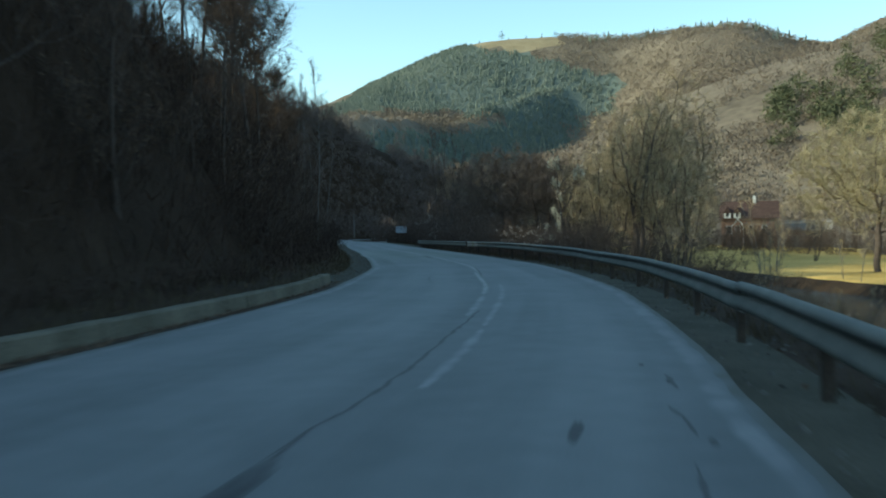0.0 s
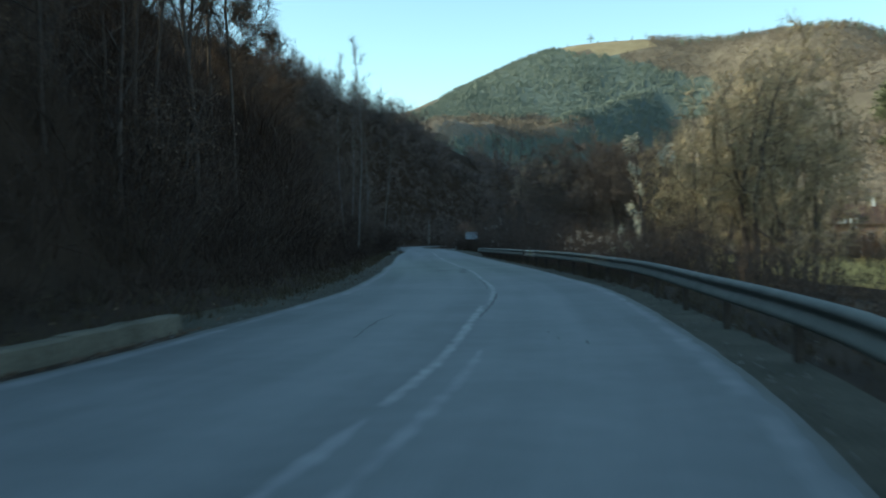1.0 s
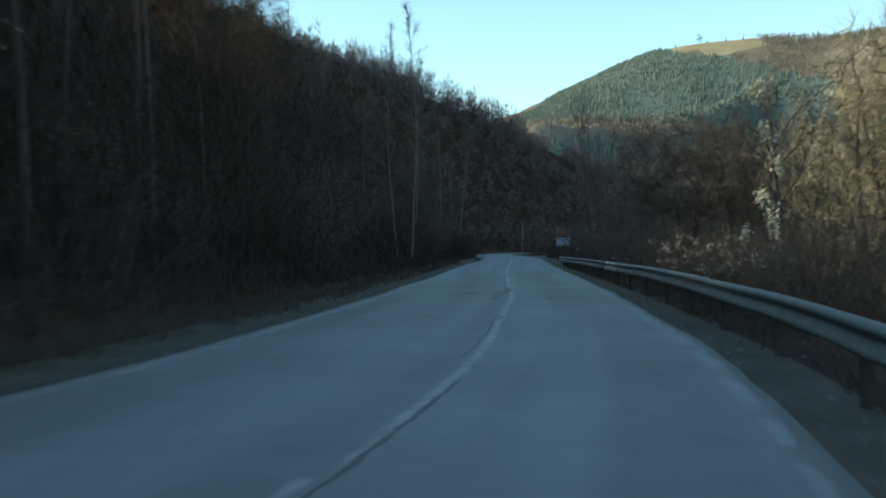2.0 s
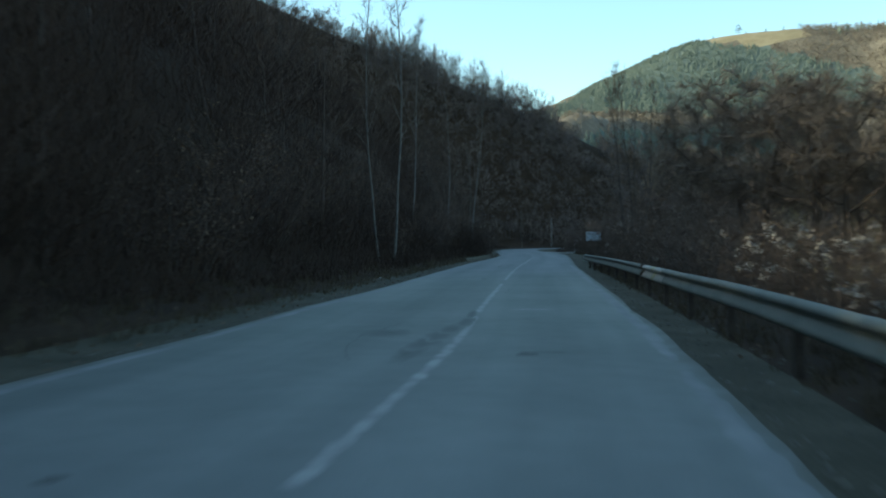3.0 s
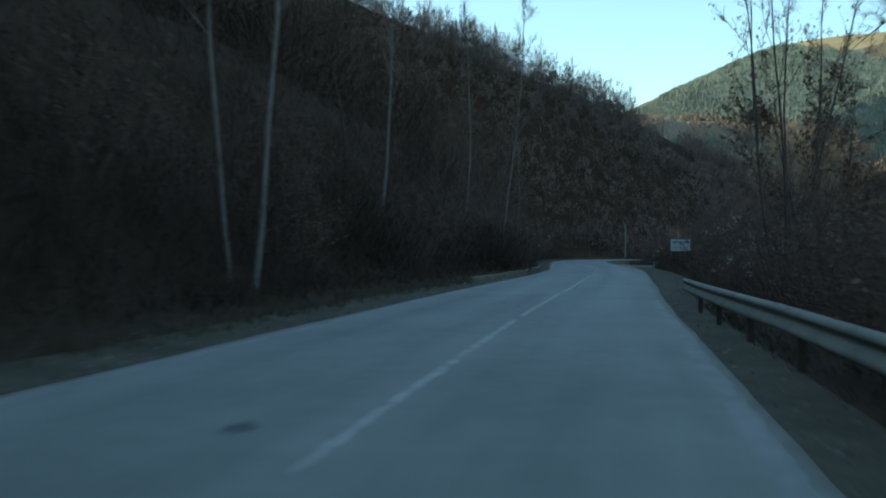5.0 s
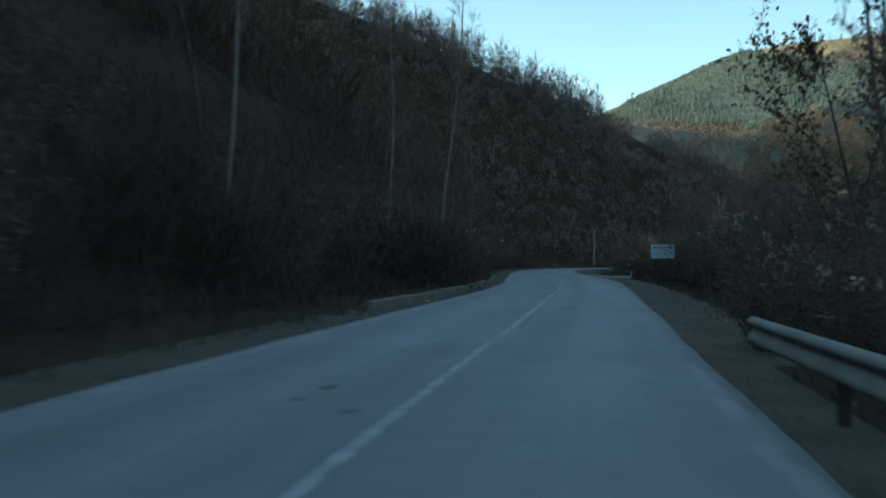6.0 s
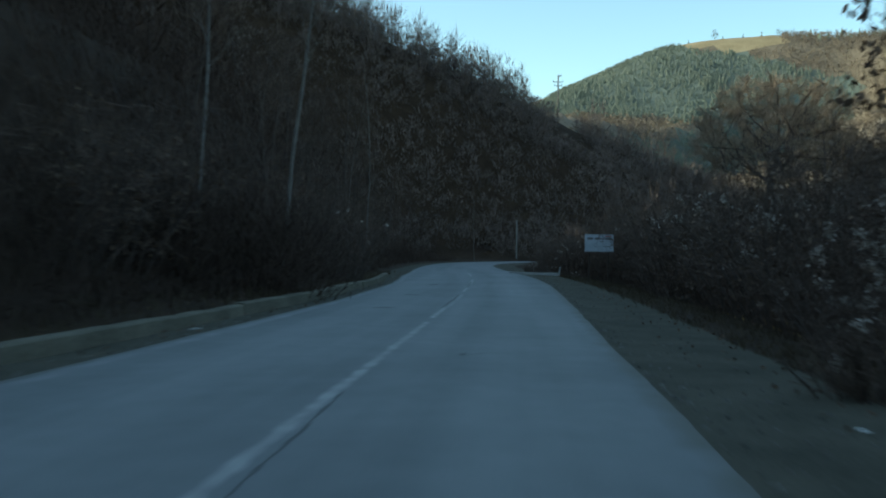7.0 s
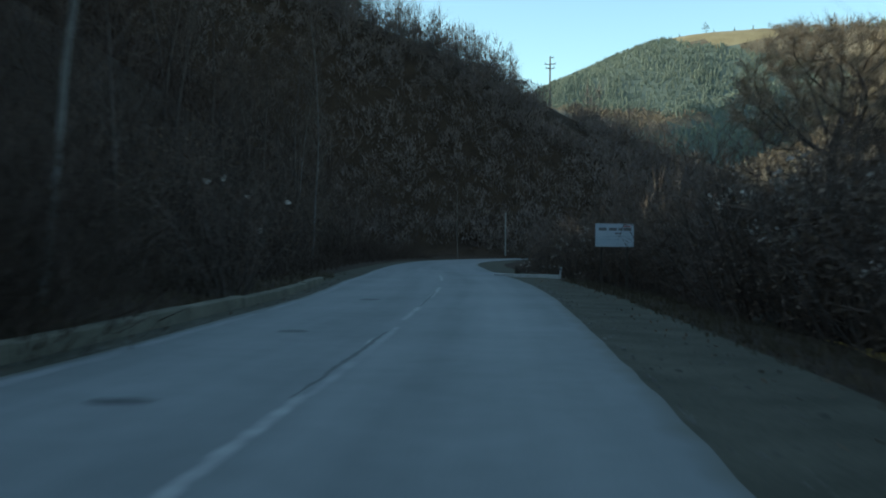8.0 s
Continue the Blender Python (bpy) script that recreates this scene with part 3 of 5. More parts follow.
def grown_tree(seed, tall, girth, fork, low, radius, stems=1, goals=420, twigs=5, twig_len=0.7, twig_w=0.024, leaves=0.0, leaf_size=0.05, upright=0.12, flat=0.5):
    """A tree whose limbs divide again and again towards the buds of a rounded crown between the heights low and tall."""
    rng = random.Random(seed)
    step = tall / 30
    mid, half = low + (tall - low) * flat, (tall - low) * flat
    buds = []
    while len(buds) < goals:
        v = unit(rng) * rng.random() ** 0.4
        h = half if v.z < 0 else tall - mid
        p = Vector((v.x * radius, v.y * radius, mid + v.z * h))
        if noise.noise(p / (radius * 0.45) + Vector((seed, 0, 0))) > -0.22:
            buds.append(tuple(p))
    P, parent = [], []
    for st in range(stems):
        a = seed + 6.28 * st / stems + rng.uniform(-0.4, 0.4)
        out = Vector((math.cos(a), math.sin(a), 0)) * (0 if stems == 1 else radius * rng.uniform(0.2, 0.4))
        p = Vector((out.x * 0.25, out.y * 0.25, -0.4))
        top = out + Vector((rng.uniform(-0.3, 0.3), rng.uniform(-0.3, 0.3), fork * rng.uniform(0.85, 1.1)))
        n = max(3, int((top - p).length / step))
        for k in range(n + 1):
            P.append(tuple(p.lerp(top, k / n) + Vector((rough(k, st, 4, seed), rough(k, st, 4, seed + 9), 0)) * 0.25 * (k > 0)))
            parent.append(len(P) - 2 if k else -1)
    B = np.array(buds)
    for _ in range(110):
        if not len(B):
            break
        A = np.array(P)
        D = ((B[:, None, :] - A[None]) ** 2).sum(2)
        near = D.argmin(1)
        gap = D[np.arange(len(B)), near] ** 0.5
        pull = {}
        for i, q in enumerate(near):
            if gap[i] < tall * 0.6:
                pull.setdefault(int(q), []).append((B[i] - A[q]) / max(gap[i], 1e-6))
        grew = False
        for q, dirs in pull.items():
            d = Vector(tuple(np.sum(dirs, axis=0))).normalized() + unit(rng) * 0.16 + Vector((0, 0, upright))
            p = Vector(P[q]) + d.normalized() * step
            if ((A - np.array(p)) ** 2).sum(1).min() > (0.4 * step) ** 2:
                P.append(tuple(p))
                parent.append(q)
                grew = True
        if not grew:
            break
        B = B[gap > 1.3 * step]
    kids = [[] for _ in P]
    for i, q in enumerate(parent):
        if q >= 0:
            kids[q].append(i)
    R = [0.0] * len(P)
    for i in reversed(range(len(P))):
        R[i] = (sum(R[k] ** 1.85 for k in kids[i])) ** (1 / 1.85) if kids[i] else 1.0
    scale = girth / max(R)
    R = [max(r * scale, 0.007) for r in R]
    pts = [Vector(p) for p in P]
    TV, TF, CV, CF, LV, LF = [], [], [], [], [], []
    for i, q in enumerate(parent):
        if q >= 0 and kids[q] and max(kids[q], key=lambda k: R[k]) == i:
            continue
        line = [q] if q >= 0 else []
        k = i
        while True:
            line.append(k)
            if not kids[k]:
                break
            k = max(kids[k], key=lambda c: R[c])
        if len(line) > 1:
            radii = [min(R[line[1]], R[k]) if n == 0 and q >= 0 else R[k] for n, k in enumerate(line)]
            tube(TV, TF, [pts[k] for k in line], radii, 7 if radii[0] > 0.08 else 4 if radii[0] > 0.03 else 3)
    for i, q in enumerate(parent):
        if q < 0 or R[i] > 0.05 or pts[i].z < fork * 0.8:
            continue
        g = (pts[i] - pts[q]).normalized()
        for _ in range(twigs):
            t = (g * 0.7 + unit(rng) * 0.8 + Vector((0, 0, 0.1 + upright))).normalized()
            w = pts[q].lerp(pts[i], rng.random())
            ln = twig_len * rng.uniform(0.4, 1.2)
            sliver(CV, CF, w, t, ln, twig_w * rng.uniform(0.6, 1.2), rng)
            sliver(CV, CF, w + t * ln * 0.4, (t + unit(rng) * 0.7).normalized(), ln * 0.65, twig_w * 0.7, rng)
            if rng.random() < leaves:
                leaf(LV, LF, w + t * ln * rng.random(), leaf_size * rng.uniform(0.6, 1.3), rng)
    return (TV, TF), (CV, CF), (LV, LF)


def make_tree(name, label, data, bark, twig, leafmat=None, category="tree", group=""):
    (TV, TF), (CV, CF), (LV, LF) = data
    top = new(name)
    part("trunk", mesh_of("trunk", TV, TF, bark, True), top)
    part("crown", mesh_of("crown", CV, CF, twig), top)
    if LV and leafmat:
        tagged(part("foliage", mesh_of("foliage", LV, LF, leafmat), top), kind="stuff")
    return tagged(top, label, category, group)


def stand(ob, x, y, turn=0.0, size=1.0, sink=0.0, leanx=0.0, leany=0.0):
    """Put a built thing at its first place."""
    ob.matrix_basis = pose(x, y, height(x, y) - sink, leanx, leany, 0) @ pose(0, 0, 0, 0, 0, turn) @ Matrix.Diagonal((size, size, size, 1))
    return ob


def stand_copy(ob, x, y, turn, size, leanx=0.0, leany=0.0):
    c = copy_thing(ob, pose(x, y, height(x, y), leanx, leany, 0) @ pose(0, 0, 0, 0, 0, turn))
    c.scale = (size, size, size)
    return c


# bare trees of the slope beside the road
WOOD = "bare trees on the wooded slope"
kinds = []
for n, (tall, spread, limbs, base, ang) in enumerate([(11, 3.2, 15, 0.3, 0.8), (9, 2.8, 14, 0.25, 0.9), (13, 3.4, 16, 0.4, 0.7), (7.5, 2.8, 13, 0.15, 0.95), (10, 3.8, 14, 0.3, 0.95)]):
    kinds.append(make_tree("bare_tree", "leafless dark-barked tree on the shaded wooded slope", tree_parts(10 + n, tall, 0.12, base, spread, limbs, 5, 9, open_angle=ang, twig_len=0.85), BARK, TWIG, group=WOOD))
rng = random.Random(5)
spots = []
while len(spots) < 150:
    y = rng.uniform(2, 232)
    a = 5.0 + 60 * rng.random() ** 1.35
    x, yy = at(y, -(lerp(HALF_L, y) + a)) if a < 30 else (centre(y) - (lerp(HALF_L, y) + a) / lean(y), y)
    gap = 2.6 if a < 20 else 4.2
    if 42 < y < 80 and a > 20:
        continue
    if all((x - p) ** 2 + (yy - q) ** 2 > gap * gap for p, q in spots):
        spots.append((x, yy))
for n, (x, y) in enumerate(spots):
    k = kinds[n % 5]
    t, s = rng.uniform(0, 360), rng.uniform(0.7, 1.15)
    if n < 5:
        stand(k, x, y, t, s)
    else:
        stand_copy(k, x, y, t, s, rng.uniform(-5, 5), rng.uniform(-5, 5))

# birches at the foot of the slope
BIRCHES = "pale birches at the foot of the slope"
birch = make_tree("birch_tree", "slender leafless birch with a pale trunk", tree_parts(31, 18, 0.068, 0.38, 1.7, 17, 6, 9, open_angle=0.6, lift=0.1, twig_len=0.55, twig_w=0.018), BIRCH, TWIG, group=BIRCHES)
stand(birch, 16.0, 95.8, 40, 1.05, 0.1, 0, 4)
for x, y, t, s, lx, ly in ((15.2, 97.0, 200, 0.95, 0, -5), (17.5, 115.2, 310, 1.0, 0, 1), (21.4, 133.5, 10, 0.95, 0, 2.5), (23.9, 136.0, 90, 1.05, 0, 8), (27.5, 178, 30, 0.9, 0, 3), (26.0, 192, 250, 0.75, 0, 3), (44.8, 246, 120, 0.62, 0, 0.5)):
    stand_copy(birch, x, y, t, s, lx, ly)
tall_tree = make_tree("bare_tree", "tall leafless tree with a fine drooping crown", tree_parts(35, 16.5, 0.12, 0.48, 3.1, 24, 8, 22, open_angle=0.75, lift=0.06, twig_len=0.85, twig_w=0.028, droop=0.16), BARK, TWIG, group=WOOD)
stand(tall_tree, 6.2, 55.5, 0, 0.95)
for x, y, t, s in ((2.6, 50.5, 80, 1.0), (4.3, 53.5, 170, 0.92), (7.0, 60.0, 250, 0.7), (2.2, 57.0, 20, 1.08), (0.4, 47.5, 300, 1.0), (3.4, 49.0, 130, 0.85), (5.2, 58.5, 220, 1.0), (8.0, 63.5, 40, 0.66), (1.4, 53.5, 275, 0.95)):
    stand_copy(tall_tree, x, y, t, s)


def out_of_river(x, y):
    b = (x - centre(y)) * lean(y) - lerp(HALF_R, y)
    if not 17.5 < b < 31 or y > 112:
        return x
    return x + ((17.0 if b < 24 else 31.5) - b + 1.5 * rough(x, y, 2, 6)) / lean(y)


# golden-twigged trees of the river bank
BANK = "tall bare trees on the sunlit river bank"
bank = [make_tree("riverside_tree", "tall bare riverside tree with yellowish twigs", grown_tree(41 + n, tall, 0.15, fork, low, spread, st, 420, 6, 0.9, 0.034, 0.1), BARK, GOLD_TWIG, GREEN_LEAF, group=BANK)
        for n, (tall, spread, st, fork, low) in enumerate([(13.5, 2.9, 3, 6.0, 4.6), (11.5, 3.1, 3, 4.0, 3.0), (14.5, 3.1, 2, 5.5, 5.0)])]
first = {0, 1, 2}
for n, (x, y, k, s) in enumerate([(31.4, 54.3, 2, 1.0), (30.2, 53.2, 1, 1.0), (28.4, 52.4, 0, 0.95), (29.6, 57.0, 2, 0.95), (27.0, 54.8, 1, 0.95), (31.6, 58.5, 1, 1.05), (32.4, 60.5, 0, 1.0), (26.4, 57.6, 0, 0.85), (29.0, 49.8, 1, 0.8),
                               (40.0, 76, 1, 1.05), (43.5, 82, 2, 0.9), (49, 95, 1, 0.9), (45, 112, 1, 0.8)]):
    x = out_of_river(x, y)
    s *= 0.66 + 0.3 * smooth((math.degrees(math.atan2(x, y)) - 23.5) / 6)
    if k in first:
        first.discard(k)
        stand(bank[k], x, y, n * 77, s)
    else:
        stand_copy(bank[k], x, y, n * 77, s, rng.uniform(-3, 3), rng.uniform(-3, 3))
for n, (az, r, s) in enumerate(((-37.4, 121, 0.55), (-31.6, 160, 0.8), (-36.6, 165, 0.8), (-39.5, 150, 0.85))):
    x, y = -math.sin(radians(az)) * r, math.cos(radians(az)) * r
    stand_copy(bank[n % 3], out_of_river(x, y), y, n * 51, s)
big = make_tree("spreading_tree", "broad bare tree with pale golden twigs in the meadow", grown_tree(51, 14.5, 0.3, 3.4, 3.2, 7.4, 1, 700, 10, 1.1, 0.04, upright=0.3), BARK, SUNLIT_TWIG)
stand(big, 62.0, 72.5, 30)
BANK_SHRUBS = [(36 + 1.7 * k, 6.5 + 2.2 * (k % 3) + 1.3 * (k % 2), 0.5 + 0.12 * (k % 4)) for k in range(17)]
MEADOW_SHRUBS = "thin saplings on the river bank"
sapling = make_tree("sapling", "thin bare sapling on the river bank", tree_parts(53, 6.5, 0.05, 0.35, 1.2, 10, 5, 6, stems=2, open_angle=0.5, twig_len=0.5), BIRCH, GOLD_TWIG, group=MEADOW_SHRUBS)
stand(sapling, 34.9, 49.2, 0)
for x, y, s in ((44, 66, 0.8), (46, 63, 0.6), (50, 66, 0.5), (30, 36, 0.4), (32, 40, 0.35), (34, 42, 0.4), (52, 80, 1.1), (48, 78, 1.0), (27, 39, 0.5)):
    stand_copy(sapling, out_of_river(x, y), y, x * 40, s)

# the tree hung with pale climber, close behind the rail
def climber_tree():
    rng = random.Random(61)
    data = tree_parts(61, 6.6, 0.17, 0.5, 2.4, 9, 6, 9, open_angle=0.9, lift=0.05, twig_len=0.5, wiggle=0.2)
    LV, LF = data[2]
    for cx, cy, cz, r, n in ((-0.7, -0.2, 6.9, 0.35, 9), (0.9, 0.0, 6.3, 0.3, 6), (-0.6, -0.3, 5.6, 0.25, 4), (-0.45, -0.4, 4.6, 0.25, 3), (-0.6, -0.5, 3.6, 0.3, 3), (-0.9, -0.6, 2.6, 0.45, 4), (-1.4, -0.5, 1.8, 0.5, 3)):
        for _ in range(n):
            c = Vector((cx, cy, cz)) + unit(rng) * r
            q = rng.uniform(0.12, 0.3)
            for _k in range(52):
                v = unit(rng) * q * rng.random() ** 0.6
                leaf(LV, LF, c + Vector((v.x, v.y, v.z * 1.5 - 0.1)), rng.uniform(0.035, 0.08), rng)
    return make_tree("climber_covered_tree", "bare tree overgrown with a pale seeding climber", data, BARK, TWIG, CLIMBER)


stand(climber_tree(), 22.2, 50.3, -15, 0.82)

# multi-stemmed tree past the rail's end, small dry leaves still hanging
stand(make_tree("leaning_tree", "multi-stemmed tree with small dry leaves past the rail", tree_parts(71, 14.5, 0.075, 0.3, 2.0, 42, 6, 5, stems=6, open_angle=0.5, lift=0.1, twig_len=0.5, twig_w=0.018, leaves=0.4, leaf_size=0.05, leaf_low=0.3), BARK, TWIG, DRY_LEAF), 31.0, 102.2, 60, 0.92)
stand(make_tree("dry_leaf_tree", "crooked tree with clusters of dry brown leaves", tree_parts(72, 8.0, 0.13, 0.25, 4.0, 16, 8, 10, stems=2, open_angle=1.0, lift=0.08, twig_len=0.55, leaves=0.95, leaf_size=0.075), BARK, TWIG, DRY_LEAF), 38.4, 118.8, 10, 1.3)

# round-crowned willow with reddish twigs, and its kin in the valley
WILLOWS = "round-crowned willows with reddish twigs"
willow = make_tree("willow_tree", "bare round-crowned willow with reddish twig tips", grown_tree(81, 14.6, 0.27, 6.8, 7.6, 5.8, 1, 600, 26, 0.8, 0.03, flat=0.35), BARK, SUNLIT_RED_TWIG, group=WILLOWS)
stand(willow, 56.0, 169.8, 15, 1.08)
low_willow = make_tree("willow_tree", "bare spreading willow with a dense reddish crown", grown_tree(83, 11.8, 0.16, 5.2, 5.4, 5.2, 2, 460, 20, 0.8, 0.031, flat=0.35), BARK, SHADED_TWIG, group=WILLOWS)
stand(low_willow, 32.3, 86.0, 15, 0.97)
stand_copy(low_willow, 33.4, 80.6, 130, 0.93)
for x, y, s in ((60, 140, 0.95), (64, 156, 0.8)):
    stand_copy(willow, x, y, x * 31, s)
for x, y, s in ((53.5, 124, 0.95), (49, 117, 0.9), (41, 92, 0.9), (62.5, 171, 1.0), (66, 166, 1.1)):
    stand_copy(low_willow, x, y, x * 31, s)


# thickets of shrubs along the river side of the road
def shrub_data(seed, tall, wide, stems, pale=0, leafy=0):
    rng = random.Random(seed)
    SV, SF, TV, TF, LV, LF = [], [], [], [], [], []
    for _ in range(stems):
        a, r = rng.uniform(0, 6.28), wide * 0.35 * rng.random() ** 0.5
        p = Vector((math.cos(a) * r, math.sin(a) * r, -0.2))
        d = (Vector((math.cos(a), math.sin(a), 0)) * rng.uniform(0.1, 0.7) + Vector((0, 0, 1))).normalized()
        ln = tall * rng.uniform(0.6, 1.1)
        line = bend(rng, p, d, ln, 3, 0.19, -0.02)
        tube(SV, SF, line, [0.022 * (1 - k / 3.4) + 0.003 for k in range(4)], 3)
        for _k in range(14):
            q, e = point_on(line, rng.uniform(0.2, 1))
            t = (e * 0.6 + unit(rng) * 0.9).normalized()
            l2 = tall * rng.uniform(0.12, 0.3)
            sliver(TV, TF, q, t, l2, 0.018, rng)
            for _m in range(2):
                sliver(TV, TF, q + t * l2 * rng.uniform(0.2, 0.9), (t + unit(rng)).normalized(), l2 * 0.5, 0.012, rng)
            if rng.random() < leafy:
                for _m in range(3):
                    leaf(LV, LF, q + t * l2 * rng.random() + unit(rng) * 0.1, rng.uniform(0.03, 0.07), rng)
    for _ in range(pale):
        a, r, z = rng.uniform(0, 6.28), wide * 0.5 * rng.uniform(0.4, 1.0), tall * rng.uniform(0.3, 1.0)
        c = Vector((math.cos(a) * r, math.sin(a) * r, z))
        for _m in range(22):
            leaf(LV, LF, c + unit(rng) * 0.2 * rng.random(), rng.uniform(0.035, 0.075), rng)
    return (SV, SF), (TV, TF), (LV, LF)


def make_shrub(label, data, leafmat, group):
    (SV, SF), (TV, TF), (LV, LF) = data
    top = new("shrub")
    part("woody_base", mesh_of("woody_base", SV, SF, BARK), top)
    part("crown", mesh_of("crown", TV, TF, TWIG), top)
    if LV:
        tagged(part("fluff" if leafmat is PALE_LEAF else "foliage", mesh_of("fluff", LV, LF, leafmat), top), kind="stuff")
    return tagged(top, label, "shrub", group)


THICKET = "roadside thicket shrubs"
pale_shrub = make_shrub("tangled bare shrub with pale fluffy seed heads", shrub_data(91, 3.0, 3.0, 30, pale=14), PALE_LEAF, THICKET)
brown_shrub = make_shrub("dense bare shrub with withered brown leaves", shrub_data(92, 3.6, 3.2, 30, leafy=0.55), DRY_LEAF, THICKET)
bare_shrub = make_shrub("dense dark leafless shrub", shrub_data(93, 4.0, 3.2, 34), DRY_LEAF, THICKET)
low_shrub = make_shrub("low tangled shrub with pale stems", shrub_data(94, 1.4, 1.8, 40, pale=3), PALE_LEAF, THICKET)
placed = {}
def plant(ob, x, y, s, turn):
    if ob.name in placed:
        stand_copy(ob, x, y, turn, s)
    else:
        placed[ob.name] = True
        stand(ob, x, y, turn, s)


rng = random.Random(8)
for y in np.arange(44, 104, 1.9):              # behind the rail
    for k in range(3):
        if k < 2 and 57 < y < 66:
            continue
        b = 2.6 + k * 2.4 + rng.uniform(-0.5, 1.2)
        x, yy = at(y + rng.uniform(-0.8, 0.8), lerp(HALF_R, y) + b)
        kind = rng.choice([brown_shrub, bare_shrub, bare_shrub, low_shrub] if k or y < 55 else [low_shrub, brown_shrub, bare_shrub])
        plant(kind, x, yy, rng.uniform(0.55, 0.8) if k == 0 else rng.uniform(0.7, 1.1), rng.uniform(0, 360))
for n, (y, b, s) in enumerate(BANK_SHRUBS):      # near river bank
    x, yy = at(y, lerp(HALF_R, y) + b)
    plant(brown_shrub if n % 2 else low_shrub, x, yy, s, n * 57)
for y in np.arange(104, 200, 2.3):             # past the rail's end, further from the edge
    for k in range(3):
        b = 5.4 + k * 3.0 + rng.uniform(-0.6, 1.0) - 1.2 * smooth((y - 150) / 20)
        boost = 0.55 * smooth((y - 124) / 8) * (1 - smooth((y - 150) / 8))
        b += 3.6 * boost + (1.2 if y > 148 else 0)
        if (158 < y < 178 and b < 9.5) or (148 < y < 180 and k == 0):
            continue
        x, yy = at(y, lerp(HALF_R, y) + b)
        kind = rng.choice([pale_shrub, brown_shrub, bare_shrub, brown_shrub] if boost < 0.3 else [pale_shrub, brown_shrub, pale_shrub, bare_shrub])
        plant(kind, x, yy, rng.uniform(0.75, 1.05) + boost if k == 0 else rng.uniform(1.05, 1.5) + boost if k == 1 else rng.uniform(1.4, 1.9), rng.uniform(0, 360))
for n, (y, b, s) in enumerate([(58, 3.0, 0.6), (60.5, 3.6, 0.75), (63, 2.8, 0.62), (65, 3.8, 0.8), (62, 5.6, 0.9), (66, 6.2, 1.0), (51, 2.9, 0.6), (54, 3.4, 0.55), (48, 3.2, 0.5), (128, 5.2, 0.5), (122, 4.6, 0.4)]):
    x, yy = at(y, lerp(HALF_R, y) + b)
    plant(pale_shrub, x, yy, s, n * 70)
for n in range(22):                            # low thicket on the river's near shore
    az, r = radians(-29.5 - 0.55 * n), 45 + 5 * (n % 3)
    x, y = out_of_river(-math.sin(az) * r, math.cos(az) * r), math.cos(az) * r
    plant((bare_shrub, brown_shrub, low_shrub)[n % 3], x, y, (0.42, 0.4, 0.9)[n % 3], n * 47)
for n in range(13):                            # tall tangle in front of the willow
    az, r = radians(25.0 + 0.85 * n), 31 + 5 * (n % 3)
    plant((pale_shrub, bare_shrub, pale_shrub, brown_shrub)[n % 4], 28.8 + math.sin(az) * r, 118.7 + math.cos(az) * r, (1.8, 1.6, 1.9, 1.65)[n % 4] + 0.1 * (n % 3), n * 61)
for x, y, s in ((47.2, 151.0, 1.9), (49.6, 155.0, 2.1), (52.0, 152.5, 2.0), (45.6, 155.5, 1.9), (54.0, 157.5, 2.1)):
    plant(bare_shrub, x, y, s, x * 50)
plant(brown_shrub, 29.7, 104.6, 0.6, 200)
plant(low_shrub, 29.3, 103.4, 1.05, 40)       # at the end of the rail
plant(low_shrub, 31.6, 113.2, 0.7, 110)
rng = random.Random(9)
for n in range(64):                            # foot of the slope
    y = 24 + n * 2.85
    x, yy = at(y, -(lerp(HALF_L, y) + rng.uniform(4.2, 8.5)))
    plant(bare_shrub if n % 3 else brown_shrub, x, yy, rng.uniform(0.7, 1.25), rng.uniform(0, 360))
rng = random.Random(10)
for n in range(30):                            # hedge behind the meadow
    az, r = radians(-29 - 0.56 * n), rng.uniform(128, 144)
    plant(brown_shrub if n % 2 else bare_shrub, -math.sin(az) * r, math.cos(az) * r, rng.uniform(0.8, 1.3), rng.uniform(0, 360))
for az, r, s in ((-33.2, 147, 1.2), (-33.9, 146, 1.35), (-34.6, 147, 1.2), (-35.4, 146, 1.3), (-36.3, 147, 1.2), (-37.4, 146, 1.3)):
    plant(brown_shrub, -math.sin(radians(az)) * r, math.cos(radians(az)) * r, s, az * 90)
for n, (y, b, s) in enumerate(((170, 20, 2.0), (174, 27, 2.3), (178, 23, 2.1), (182, 31, 2.4), (186, 21, 2.2), (190, 28, 2.3), (194, 35, 2.4), (198, 22, 2.1), (202, 29, 2.4), (206, 37, 2.3), (186, 39, 2.5), (176, 36, 2.4), (166, 33, 2.3), (162, 25, 2.1), (208, 24, 2.2), (214, 30, 2.3), (194, 45, 2.5), (180, 47, 2.5), (135, 16, 1.9), (139, 20, 2.2), (143, 17, 2.0), (147, 22, 2.3), (151, 19, 2.1), (155, 24, 2.4), (159, 20, 2.1), (163, 28, 2.4), (168, 18, 2.0))):
    x, yy = at(y, lerp(HALF_R, y) + b)
    plant(brown_shrub if n % 2 else bare_shrub, x, yy, s, n * 83)
RIVERSIDE = "dark bare trees of the roadside thicket"
tagged(kinds[4], group=WOOD)
